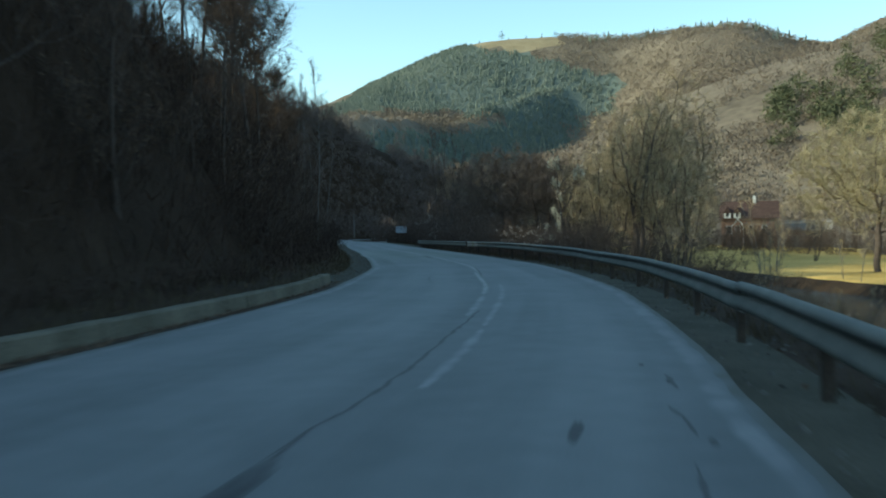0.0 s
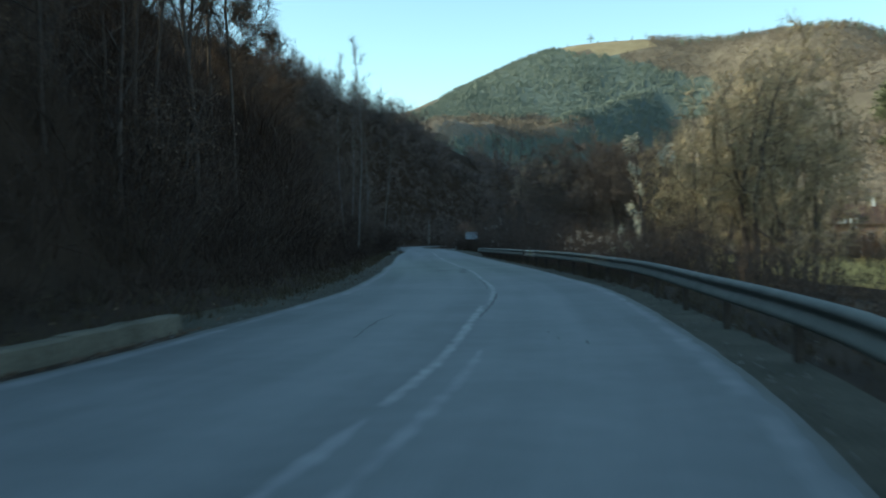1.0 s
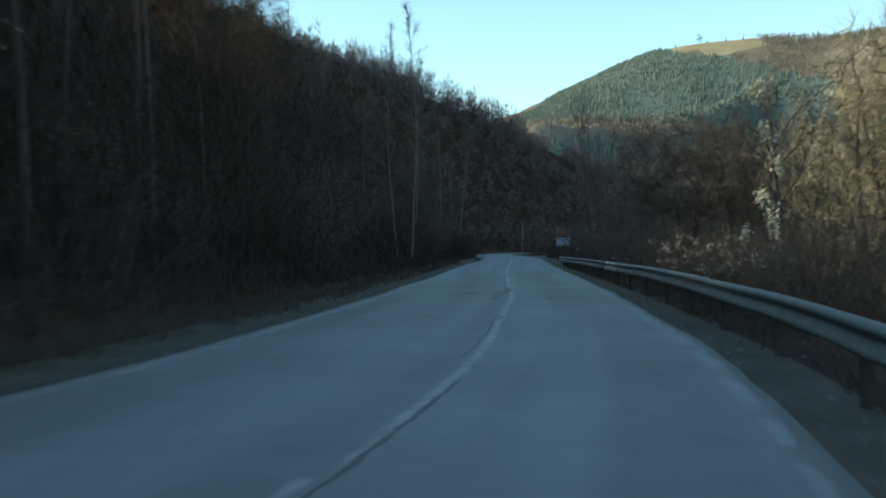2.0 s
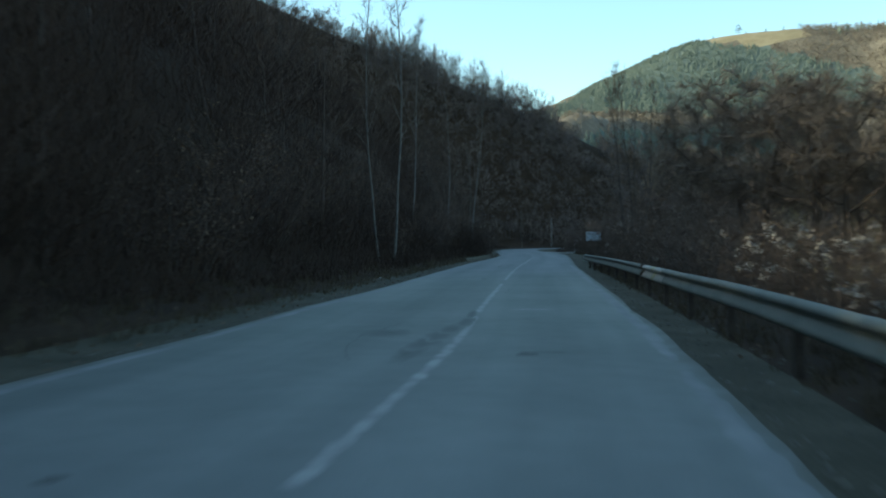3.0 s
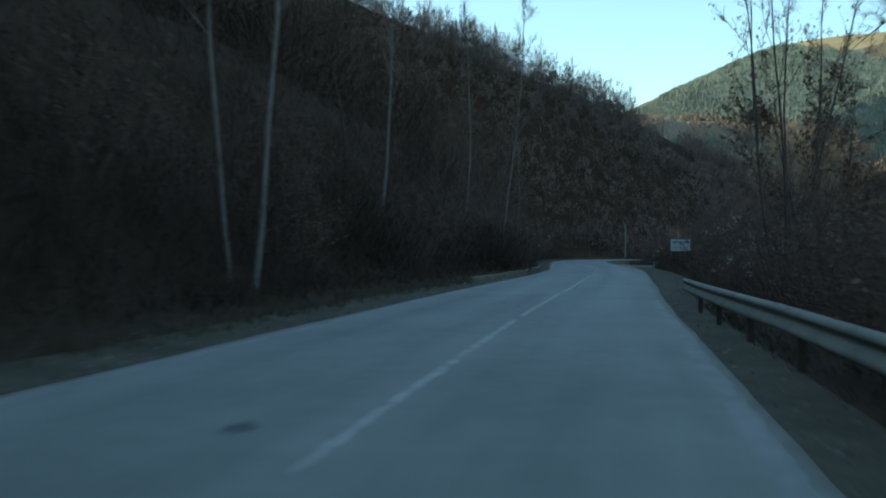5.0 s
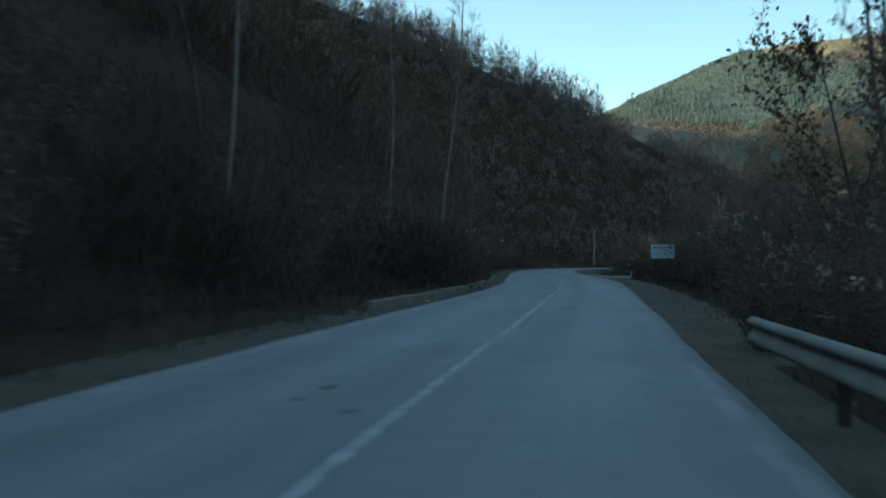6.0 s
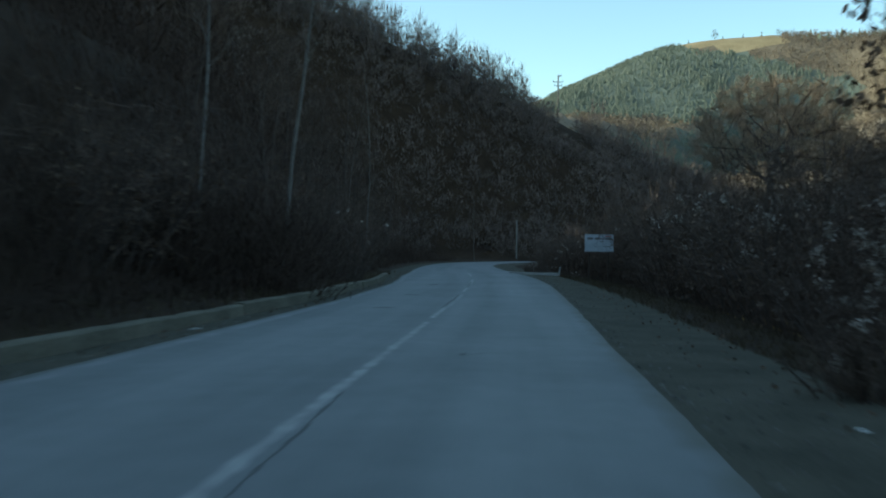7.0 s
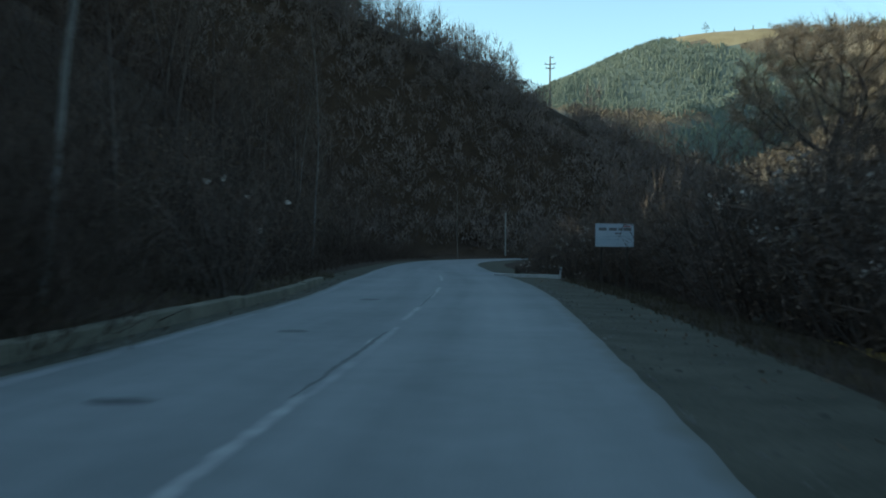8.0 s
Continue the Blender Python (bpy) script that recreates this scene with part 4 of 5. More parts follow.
for n, (y, b) in enumerate([(118, 13), (124, 10), (128, 15), (133, 11), (138, 17), (141, 10.5), (147, 13), (151, 18), (156, 12), (163, 16), (168, 21), (176, 14), (181, 19), (186, 11), (190, 16), (196, 12), (201, 18), (207, 12), (108, 15), (113, 19), (100, 12), (94, 10), (172, 26), (178, 33), (184, 25), (188, 40), (193, 22), (197, 30), (203, 25), (208, 35), (212, 19), (216, 27), (160, 31), (165, 37), (150, 28), (155, 36), (143, 25), (137, 32), (219, 40), (128, 27), (181, 46), (171, 44)]):
    x, yy = at(y, lerp(HALF_R, y) + b)
    tagged(stand_copy(kinds[(1, 3, 4)[n % 3]], x, yy, n * 67, 0.8 + 0.05 * (n % 5)), "dark bare tree in the roadside thicket", group=RIVERSIDE)


# undergrowth, grass and distant woods: uncountable
def bush(V, F, x, y, z, tall, rng, n, wide=0.45, thick=0.05, reach=0.22):
    """A dense rounded crown of twigs that reaches down to the ground."""
    for _ in range(n):
        a, u = rng.uniform(0, 6.28), rng.random()
        r = tall * wide * math.sqrt(1 - u * u) * rng.uniform(0.5, 1.0)
        p = Vector((x + math.cos(a) * r, y + math.sin(a) * r, z + tall * u * 0.72))
        d = (Vector((math.cos(a), math.sin(a), 0)) * 0.5 * math.sqrt(1 - u * u) + Vector((0, 0, 0.75)) + unit(rng) * 0.5).normalized()
        sliver(V, F, p, d, tall * reach * rng.uniform(0.6, 1.35), tall * thick * rng.uniform(0.6, 1.3), rng)


def undergrowth():
    rng = random.Random(12)
    V, F = [], []
    for n in range(6150):
        y = rng.uniform(-2, 235)
        a = 2.4 + 55 * rng.random() ** 1.9
        x, yy = at(y, -(lerp(HALF_L, y) + a)) if a < 25 else (centre(y) - (lerp(HALF_L, y) + a) / lean(y), y)
        z = height(x, yy)
        tall = rng.uniform(0.3, 1.0) if a < 4 else rng.uniform(1.0, 3.4)
        for _ in range(10 if a < 14 else 7):
            p = Vector((x + rng.gauss(0, 0.35), yy + rng.gauss(0, 0.35), z - 0.05))
            d = (unit(rng) * 0.55 + Vector((0, 0, 1))).normalized()
            ln = tall * rng.uniform(0.5, 1.1)
            sliver(V, F, p, d, ln, 0.035, rng)
            for _k in range(3):
                sliver(V, F, p + d * ln * rng.uniform(0.3, 0.9), (d + unit(rng)).normalized(), ln * 0.4, 0.02, rng)
    for n in range(620):                         # thick tangle along the foot of the slope
        y = rng.uniform(18, 205)
        x, yy = at(y, -(lerp(HALF_L, y) + rng.uniform(4.5, 10)))
        bush(V, F, x, yy, height(x, yy) - 0.2, rng.uniform(1.8, 4.2), rng, 100, 0.42, 0.009, 0.17)
    for n in range(28):                          # taller dark growth where the road bends
        y = rng.uniform(46, 92)
        x, yy = at(y, -(lerp(HALF_L, y) + rng.uniform(5.0, 12)))
        bush(V, F, x, yy, height(x, yy) - 0.2, rng.uniform(6.5, 9.5), rng, 760, 0.3, 0.0042, 0.1)
    for n in range(48):                          # and higher up behind it
        y = rng.uniform(18, 40) if n % 3 else rng.uniform(40, 62)
        x = centre(y) - (lerp(HALF_L, y) + rng.uniform(10, 20)) / lean(y)
        bush(V, F, x, y, height(x, y) - 0.2, rng.uniform(6.5, 9), rng, 700, 0.32, 0.0048, 0.11)
    for bx, by in ((17.5, 115.2), (21.4, 133.5), (23.9, 136.0)):
        for _ in range(26):                      # hides the feet of the birches
            x, y = bx + rng.uniform(-1.5, 1.2), by - rng.uniform(0.3, 5.0)
            bush(V, F, x, y, height(x, y) - 0.2, rng.uniform(2.6, 4.4), rng, 200, 0.35, 0.007, 0.16)
    return V, F


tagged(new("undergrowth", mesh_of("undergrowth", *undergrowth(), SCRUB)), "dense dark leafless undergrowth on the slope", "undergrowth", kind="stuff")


def grass():
    rng = random.Random(13)
    V, F = [], []
    for n in range(8500):
        y = rng.uniform(0, 165)
        if rng.random() < 0.6:
            off = -(lerp(HALF_L, y) + 1.1 + 4 * rng.random() ** 1.4)
        else:
            off = lerp(HALF_R, y) + (1.0 if y < 101 else 2.2) + 3.0 * rng.random() ** 1.3
        x, yy = at(y, off)
        z = height(x, yy)
        for _ in range(6):
            p = Vector((x + rng.gauss(0, 0.08), yy + rng.gauss(0, 0.08), z - 0.02))
            sliver(V, F, p, (unit(rng) * 0.6 + Vector((0, 0, 1))).normalized(), rng.uniform(0.1, 0.35), 0.02, rng)
    return V, F


tagged(new("verge_grass", mesh_of("verge_grass", *grass(), GRASS)), "withered grass tufts along the road verges", "grass", kind="stuff")


def clump(V, F, x, y, z, tall, rng, n):
    """A rounded leafy crown of many small pieces."""
    for _ in range(n):
        v = unit(rng) * rng.random() ** 0.4
        p = Vector((x + v.x * tall * 0.36, y + v.y * tall * 0.36, z + tall * (0.55 + 0.45 * v.z)))
        sliver(V, F, p, (unit(rng) + v * 0.6).normalized(), tall * rng.uniform(0.1, 0.2), tall * 0.07, rng)


def pine_tree(V, F, x, y, z, tall, rng, tiers=3, n=6):
    for k in range(tiers):
        f = k / tiers
        z0, z1, r = z + tall * (0.08 + 0.8 * f), z + tall * (0.08 + 0.8 * f + 0.36), tall * (0.24 - 0.2 * f) * rng.uniform(0.8, 1.2)
        i = len(V)
        t = rng.uniform(0, 1)
        V += [(x + math.cos(t + s * 6.28 / n) * r * rng.uniform(0.55, 1.25), y + math.sin(t + s * 6.28 / n) * r * rng.uniform(0.55, 1.25), z0 - rng.uniform(0, 0.09) * tall) for s in range(n)]
        V.append((x + rng.uniform(-0.02, 0.02) * tall, y, min(z1, z + tall)))
        F += [(i + s, i + (s + 1) % n, i + n) for s in range(n)]


def bare_crown(V, F, x, y, z, tall, rng):
    """A small leafless tree: a stem and ascending twigs."""
    sliver(V, F, Vector((x, y, z - 0.3)), Vector((0, 0, 1)), tall, 0.16, rng)
    for _ in range(44):
        a, u = rng.uniform(0, 6.28), rng.uniform(0.2, 0.95)
        r = tall * 0.3 * math.sin(math.pi * min(1, 0.15 + 0.85 * u)) * rng.random() ** 0.6
        p = Vector((x + math.cos(a) * r * 0.5, y + math.sin(a) * r * 0.5, z + tall * u * 0.85))
        d = Vector((math.cos(a) * r, math.sin(a) * r, tall * rng.uniform(0.05, 0.35))).normalized()
        sliver(V, F, p, d, tall * rng.uniform(0.13, 0.34), rng.uniform(0.05, 0.13), rng)


def ridge_wood():
    """Dense low wood of the ridge that closes the valley, with taller trees along its crest."""
    rng = random.Random(14)
    V, F = [], []
    for gx in np.arange(-64, 126, 2.3):
        for gy in np.arange(258, 320, 2.6):
            x, y = gx + rng.uniform(-1.2, 1.2), gy + rng.uniform(-1.3, 1.3)
            z = height(x, y)
            if z < 0.6 or (abs(x - 71) < 3.5 and y > 293):
                continue
            bush(V, F, x, y, z - 0.4, rng.uniform(3.2, 5.4) * (1 + 0.25 * rough(x, y, 12, 51)), rng, *((165, 0.5, 0.03, 0.2) if gy > 288 else (70, 0.45, 0.034, 0.2)))
    for n in range(1150, 1700):
        if n < 1480:
            x = rng.uniform(12, 62) if n % 3 else rng.uniform(-40, 120)
            y = 306 + 0.15 * (x - 70) + rng.uniform(-9, 6)
        elif n < 1540:
            x, y = rng.uniform(74, 120), rng.uniform(285, 312)
        else:
            x, y = rng.uniform(72, 145), rng.uniform(205, 290)
        z = height(x, y)
        if (z < 0.6 and n < 1540) or (abs(x - 71) < 5 and y > 293):
            continue
        bare_crown(V, F, x, y, z, rng.uniform(8, 13) if n >= 1540 else rng.uniform(5.5, 9.5), rng)
    return V, F


def slope_wood():
    """Bare trees and thickets higher up the slope beside the road."""
    rng = random.Random(18)
    V, F = [], []
    for n in range(2900):
        y = rng.uniform(-10, 225)
        x = centre(y) - (lerp(HALF_L, y) + 14 + 115 * rng.random() ** 1.5) / lean(y)
        if 42 < y < 80 and x < 0:
            continue
        z, tall = height(x, y), rng.uniform(4.5, 10)
        if n % 3:
            bush(V, F, x, y, z - 0.4, tall * 0.6, rng, 56, 0.5, 0.026, 0.2)
        else:
            bare_crown(V, F, x, y, z, tall, rng)
    for n in range(1150):                        # where the slope runs out before the ridge
        x, y = rng.uniform(-30, 120), rng.uniform(200, 262)
        z = height(x, y)
        if z > 0.6 and abs(x - 39.0 - 0.126 * (y - 200)) > 2.2:
            bare_crown(V, F, x, y, z, rng.uniform(4.5, 10), rng)
    return V, F


tagged(new("bare_wood", mesh_of("bare_wood", *ridge_wood(), HAZED_SCRUB)), "brown leafless wood covering the ridge ahead, paled for haze", "wood", kind="stuff")
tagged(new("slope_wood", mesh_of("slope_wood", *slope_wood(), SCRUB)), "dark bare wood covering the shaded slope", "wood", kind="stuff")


def mountain_woods():
    rng = random.Random(15)
    PV, PF, BV, BF = [], [], [], []
    for n in range(66000):
        if n % 8 == 0:
            continue
        az = rng.uniform(-43, -10)
        r = rng.uniform(840, 1320) if n < 40000 else rng.uniform(600, 840) if n < 46000 else rng.uniform(330, 840)
        if n > 60000:
            az, r = rng.uniform(-48, -27), rng.uniform(150, 420)
        x, y = -math.sin(radians(az)) * r, math.cos(radians(az)) * r
        z = height(x, y)
        if z < (12 if r > 400 else 0.5):
            continue
        rel = math.degrees(math.atan2(z, r)) / max(1.0, lerp(RIDGE, az))
        if r > 600 and pine_zone(x, y, z):
            pine_tree(PV, PF, x, y, z - 0.5, rng.uniform(3.5, 6.5) * (1 + 0.35 * rough(x, y, 60, 27)), rng)
        elif r > 840:
            if not top_meadow(x, y, z) and (rel < 0.9 or az < -22 and rng.random() < 0.75):
                bush(BV, BF, x, y, z - 0.5, rng.uniform(4, 8.5), rng, 8, 0.4, 0.13)
        elif rough(x, y, 26, 28) > -0.16 - 0.3 * (r < 330):
            bush(BV, BF, x, y, z - 0.4, rng.uniform(2.2, 5.5) * (1 + 0.4 * rough(x, y, 30, 29)), rng, 12, 0.45, 0.11)
    for az, tall in ((-19.0, 4), (-20.3, 8), (-20.7, 3), (-21.7, 4), (-22.6, 4.5), (-23.4, 6), (-26.5, 5), (-26.7, 6), (-28.6, 8), (-28.9, 9), (-29.1, 7), (-30.4, 8), (-30.9, 6), (-31.2, 9), (-31.5, 10), (-32.1, 8), (-32.9, 9), (-33.3, 6), (-33.7, 7), (-14.6, 5), (-15.3, 5), (-16.4, 5)):
        sx, sy = -math.sin(radians(az)), math.cos(radians(az))
        r = max(range(1080, 1335, 12), key=lambda q: height(sx * q, sy * q) / q)      # on the skyline
        x, y = -math.sin(radians(az)) * r, math.cos(radians(az)) * r
        if az in (-20.3, -23.4):
            clump(PV, PF, x, y, height(x, y) - 0.5, tall * 1.4, rng, 90)
        else:
            pine_tree(PV, PF, x, y, height(x, y) - 0.5, tall * 1.3, rng)
    for n in range(150):                          # uneven row of trees along the skyline
        az = rng.uniform(-37, -23.6)
        sx, sy = -math.sin(radians(az)), math.cos(radians(az))
        r = max(range(1080, 1335, 15), key=lambda q: height(sx * q, sy * q) / q) - rng.uniform(0, 40)
        x, y = sx * r, sy * r
        if n % 4 == 0:
            pine_tree(PV, PF, x, y, height(x, y) - 0.5, rng.uniform(6, 12), rng)
        else:
            bush(BV, BF, x, y, height(x, y) - 0.5, rng.uniform(6, 12), rng, 26, 0.3, 0.06)
    return PV, PF, BV, BF


PV, PF, BV, BF = mountain_woods()
tagged(new("pine_wood", mesh_of("pine_wood", PV, PF, HAZED_PINE)), "blue-green pine wood on the far mountain, paled for haze", "wood", kind="stuff")
tagged(new("mountain_wood", mesh_of("mountain_wood", BV, BF, FAR_TWIG)), "brown leafless wood on the far hillsides", "wood", kind="stuff")


def evergreen_wood():
    rng = random.Random(16)
    V, F = [], []
    for n in range(420):
        az = rng.uniform(-47, -35.0)
        r = rng.uniform(345, 385 + 11 * (-34.6 - az))
        x, y = -math.sin(radians(az)) * r, math.cos(radians(az)) * r
        if rough(x, y, 16, 23) > -0.12:
            clump(V, F, x, y, height(x, y) - 0.5, rng.uniform(4.5, 9), rng, 80)
    return V, F


tagged(new("evergreen_wood", mesh_of("evergreen_wood", *evergreen_wood(), OLIVE)), "olive green evergreen trees on the near hillside", "wood", kind="stuff")


def leaf_litter():
    rng = random.Random(17)
    V, F = [], []
    for n in range(900):                         # drifts against the foot of the kerb
        y = rng.uniform(4, 29)
        x, yy = at(y, -(lerp(HALF_L, y) + 0.66 - 0.5 * rng.random() ** 1.7))
        leaf(V, F, Vector((x, yy, height(x, yy) + rng.uniform(0.01, 0.05))), rng.uniform(0.015, 0.045), rng)
    for n in range(2600):
        y = rng.uniform(-4, 170)
        d = lerp(HALF_R, y) + 0.5 + 2.4 * rng.random() ** 0.5 if n % 2 else -(lerp(HALF_L, y) + 0.15 + 2.2 * rng.random())
        x, yy = at(y, d)
        leaf(V, F, Vector((x, yy, height(x, yy) + 0.035)), rng.uniform(0.015, 0.05), rng)
    return V, F


tagged(new("leaf_litter", mesh_of("leaf_litter", *leaf_litter(), DRY_LEAF)), "scattered brown dead leaves on the verges", "leaves", kind="stuff")


def gravel():
    """Loose stones along both verges."""
    rng = random.Random(19)
    V, F = [], []
    for n in range(3600):
        y = rng.uniform(0, 160)
        d = lerp(HALF_R, y) + 0.12 + 1.6 * rng.random() ** 1.6 if n % 2 else -(lerp(HALF_L, y) + 0.12 + 1.1 * rng.random() ** 1.6)
        x, yy = at(y, d)
        z, r, i = height(x, yy) + 0.005, rng.uniform(0.012, 0.05) * rng.random() ** 0.5 + 0.006, len(V)
        t = rng.uniform(0, 6.28)
        for k in range(5):
            q = r * rng.uniform(0.7, 1.2)
            V.append((x + math.cos(t + k * 1.257) * q, yy + math.sin(t + k * 1.257) * q, z))
        V.append((x + rng.uniform(-0.3, 0.3) * r, yy + rng.uniform(-0.3, 0.3) * r, z + r * rng.uniform(0.5, 0.9)))
        F += [(i + k, i + (k + 1) % 5, i + 5) for k in range(5)]
    return V, F


GRIT = island_material("pale_grit", (0.06, 0.056, 0.048), (0.17, 0.16, 0.14))
tagged(new("gravel", mesh_of("gravel", *gravel(), GRIT)), "loose grey stones scattered along the verges", "gravel", kind="stuff")


# ---- river ----
def water_material():
    m = bpy.data.materials.new("river_water")
    m.use_nodes = True
    n, ln = m.node_tree.nodes, m.node_tree.links
    b = n["Principled BSDF"]
    b.inputs["Base Color"].default_value = (0.02, 0.025, 0.025, 1)
    b.inputs["Roughness"].default_value = 0.2
    b.inputs["IOR"].default_value, b.inputs["Specular IOR Level"].default_value = 1.33, 0.3
    tex, bp, co = n.new("ShaderNodeTexNoise"), n.new("ShaderNodeBump"), n.new("ShaderNodeTexCoord")
    tex.inputs["Scale"].default_value = 1.5
    bp.inputs["Strength"].default_value, bp.inputs["Distance"].default_value = 0.12, 0.05
    ln.new(co.outputs["Object"], tex.inputs["Vector"])
    ln.new(tex.outputs["Fac"], bp.inputs["Height"])
    ln.new(bp.outputs["Normal"], b.inputs["Normal"])
    return m


tagged(new("water", mesh_of("water", *ribbon(-40, 116, lambda y: lerp(SHORE, y) + 4.2, lambda y: 33.0, -3.5, 4.0), water_material())), "dark rippled river below the road", "river", kind="structure")


# ---- road markings, cracks and patches ----
def strip(line, width, z, jag, rng, taper=True, wander=0.0):
    """A flat strip along a line of (y, offset) points of the road: vertices, faces and edge distances."""
    V, E, L = [], [], []
    pts = []
    for (y0, d0), (y1, d1) in zip(line, line[1:]):
        n = max(2, int(math.hypot(y1 - y0, d1 - d0) / 0.2))
        pts += [(y0 + (y1 - y0) * k / n, d0 + (d1 - d0) * k / n) for k in range(n)]
    pts.append(line[-1])
    pts = [(y, d + wander * (rough(y, d, 0.7, 41) + 0.6 * rough(y, d, 0.25, 42))) for y, d in pts]
    for k, (y, d) in enumerate(pts):
        w = width * (1 + rng.uniform(-jag, jag))
        if taper:
            w *= 0.35 + 0.65 * math.sin(math.pi * (k + 0.5) / len(pts)) ** 0.4
        a, b = pts[max(k - 1, 0)], pts[min(k + 1, len(pts) - 1)]
        s = Vector((b[1] - a[1], b[0] - a[0])).normalized()
        for q in (-0.5, 0.5):
            V.append((*at(y - s.x * w * q, d + s.y * w * q), z))
            E.append((2 * q, 0.0))
            L.append((d + s.y * w * q, y - s.x * w * q))
    return V, [(2 * k, 2 * k + 1, 2 * k + 3, 2 * k + 2) for k in range(len(pts) - 1)], E, L


def layer(name, V, F, E, L, mat):
    """A mesh of a thin layer on the road, with its edge map."""
    me = mesh_of(name, V, F, mat)
    me.uv_layers.new(name="edge")
    me.uv_layers.new(name="lane")
    for loop in me.loops:
        me.uv_layers["edge"].data[loop.index].uv = E[loop.vertex_index]
        me.uv_layers["lane"].data[loop.index].uv = L[loop.vertex_index]
    return me


rng = random.Random(21)
for y0, y1, d in ((-30, -12, 0.0), (-9, 4, 0.0), (21.6, 33.4, -0.12), (34.2, 46.5, 0.0), (47.5, 60.5, 0.0), (61.5, 74.8, 0.0), (78, 91.8, 0.0), (92.6, 104.2, 0.0), (105.2, 122.8, 0.05), (123.9, 127.9, 0.04), (137.5, 141.5, 0.05), (146, 153, 0.05), (160, 168, 0.05)):
    part("centre_line", layer("centre_line", *strip([(y0, d), (y1, d)], 0.2, 0.0018, 0.12, rng, False, 0.012), PAINT), road, "worn white centre line")
for y0, y1, d0, d1 in ((16.0, 21.0, -0.02, -0.1), (9.0, 14.0, 0.46, 0.42), (14.5, 25.5, 0.4, 0.28), (127.9, 135.8, 0.09, 0.1)):
    part("centre_line", layer("centre_line", *strip([(y0, d0), (y1, d1)], 0.24, 0.0012, 0.12, rng, True, 0.012), FAINT), road, "older worn white line")
for side in (-1, 1):
    half = HALF_L if side < 0 else HALF_R
    y = -30.0
    while y < (190 if side < 0 else 100):
        ln = rng.uniform(14, 34)
        part("edge_line", layer("edge_line", *strip([(v, side * (lerp(half, v) - 0.2)) for v in np.arange(y, y + ln, 0.5)], 0.3, 0.0014, 0.12, rng, True, 0.05), EDGE), road, "faded pale edge line")
        y += ln + rng.uniform(0.3, 1.2)
CRACKS = [([(5.7, 0.10), (6.6, 0.02), (7.9, 0.06), (9.2, 0.09), (12.5, 0.03), (17.1, 0.09)], 0.05), ([(4.2, 0.15), (5.0, 0.12), (5.7, 0.10), (6.7, 0.04)], 0.06),
          ([(9.9, 2.71), (9.1, 2.76)], 0.03), ([(8.3, 2.64), (7.7, 2.76), (7.3, 2.81)], 0.028), ([(6.5, 2.72), (5.5, 2.72)], 0.03),
          ([(27.0, -1.62), (27.9, -1.65), (28.7, -1.69), (29.9, -1.73), (31.2, -1.66)], 0.024),
          ([(53.4, -1.05), (54.5, -1.33), (55.4, -1.47), (55.9, -1.46), (56.6, -1.55)], 0.013), ([(56.4, -1.52), (57.2, -1.56), (57.5, -1.4), (58.0, -1.33)], 0.035), ([(57.9, -1.34), (58.4, -1.27), (58.9, -1.22)], 0.016),
          ([(127.8, -0.03), (130.3, -0.03), (132.0, 0.0), (134.8, 0.0)], 0.05), ([(30.5, -0.02), (33.5, 0.05), (38, 0.1)], 0.04), ([(68.6, 0.32), (70.2, 0.35), (71.7, 0.35)], 0.01), ([(107.5, 0.24), (109.5, 0.23), (111, 0.19), (113, 0.15)], 0.03),
          ([(142, 0.05), (150, 0.02)], 0.03), ([(40, -0.15), (44, -0.1), (47, -0.12)], 0.03), ([(116.6, 1.05), (116.85, 1.2), (116.9, 1.35)], 0.03), ([(116.9, 1.3), (117.1, 1.38), (117.05, 1.6), (117.1, 1.78)], 0.035)]
for n, (line, w) in enumerate(CRACKS):
    part("crack", layer("crack", *strip(line, w * 1.7, 0.0024 + 0.00003 * n, 0.5, rng, True, 0.035), TAR), road)


def blotch(y, d, ly, ld, rng, z):
    """An irregular flat patch."""
    V, E, L, n = [(*at(y, d), z)], [(0.0, 0.0)], [(d, y)], 16
    for k in range(n):
        a = 2 * math.pi * k / n
        r = rng.uniform(0.8, 1.2)
        V.append((*at(y + ly * 0.5 * math.sin(a) * r, d + ld * 0.5 * math.cos(a) * r), z))
        E.append((math.cos(a), math.sin(a)))
        L.append((d + ld * 0.5 * math.cos(a) * r, y + ly * 0.5 * math.sin(a) * r))
    return V, [(0, k + 1, (k + 1) % n + 1) for k in range(n)], E, L


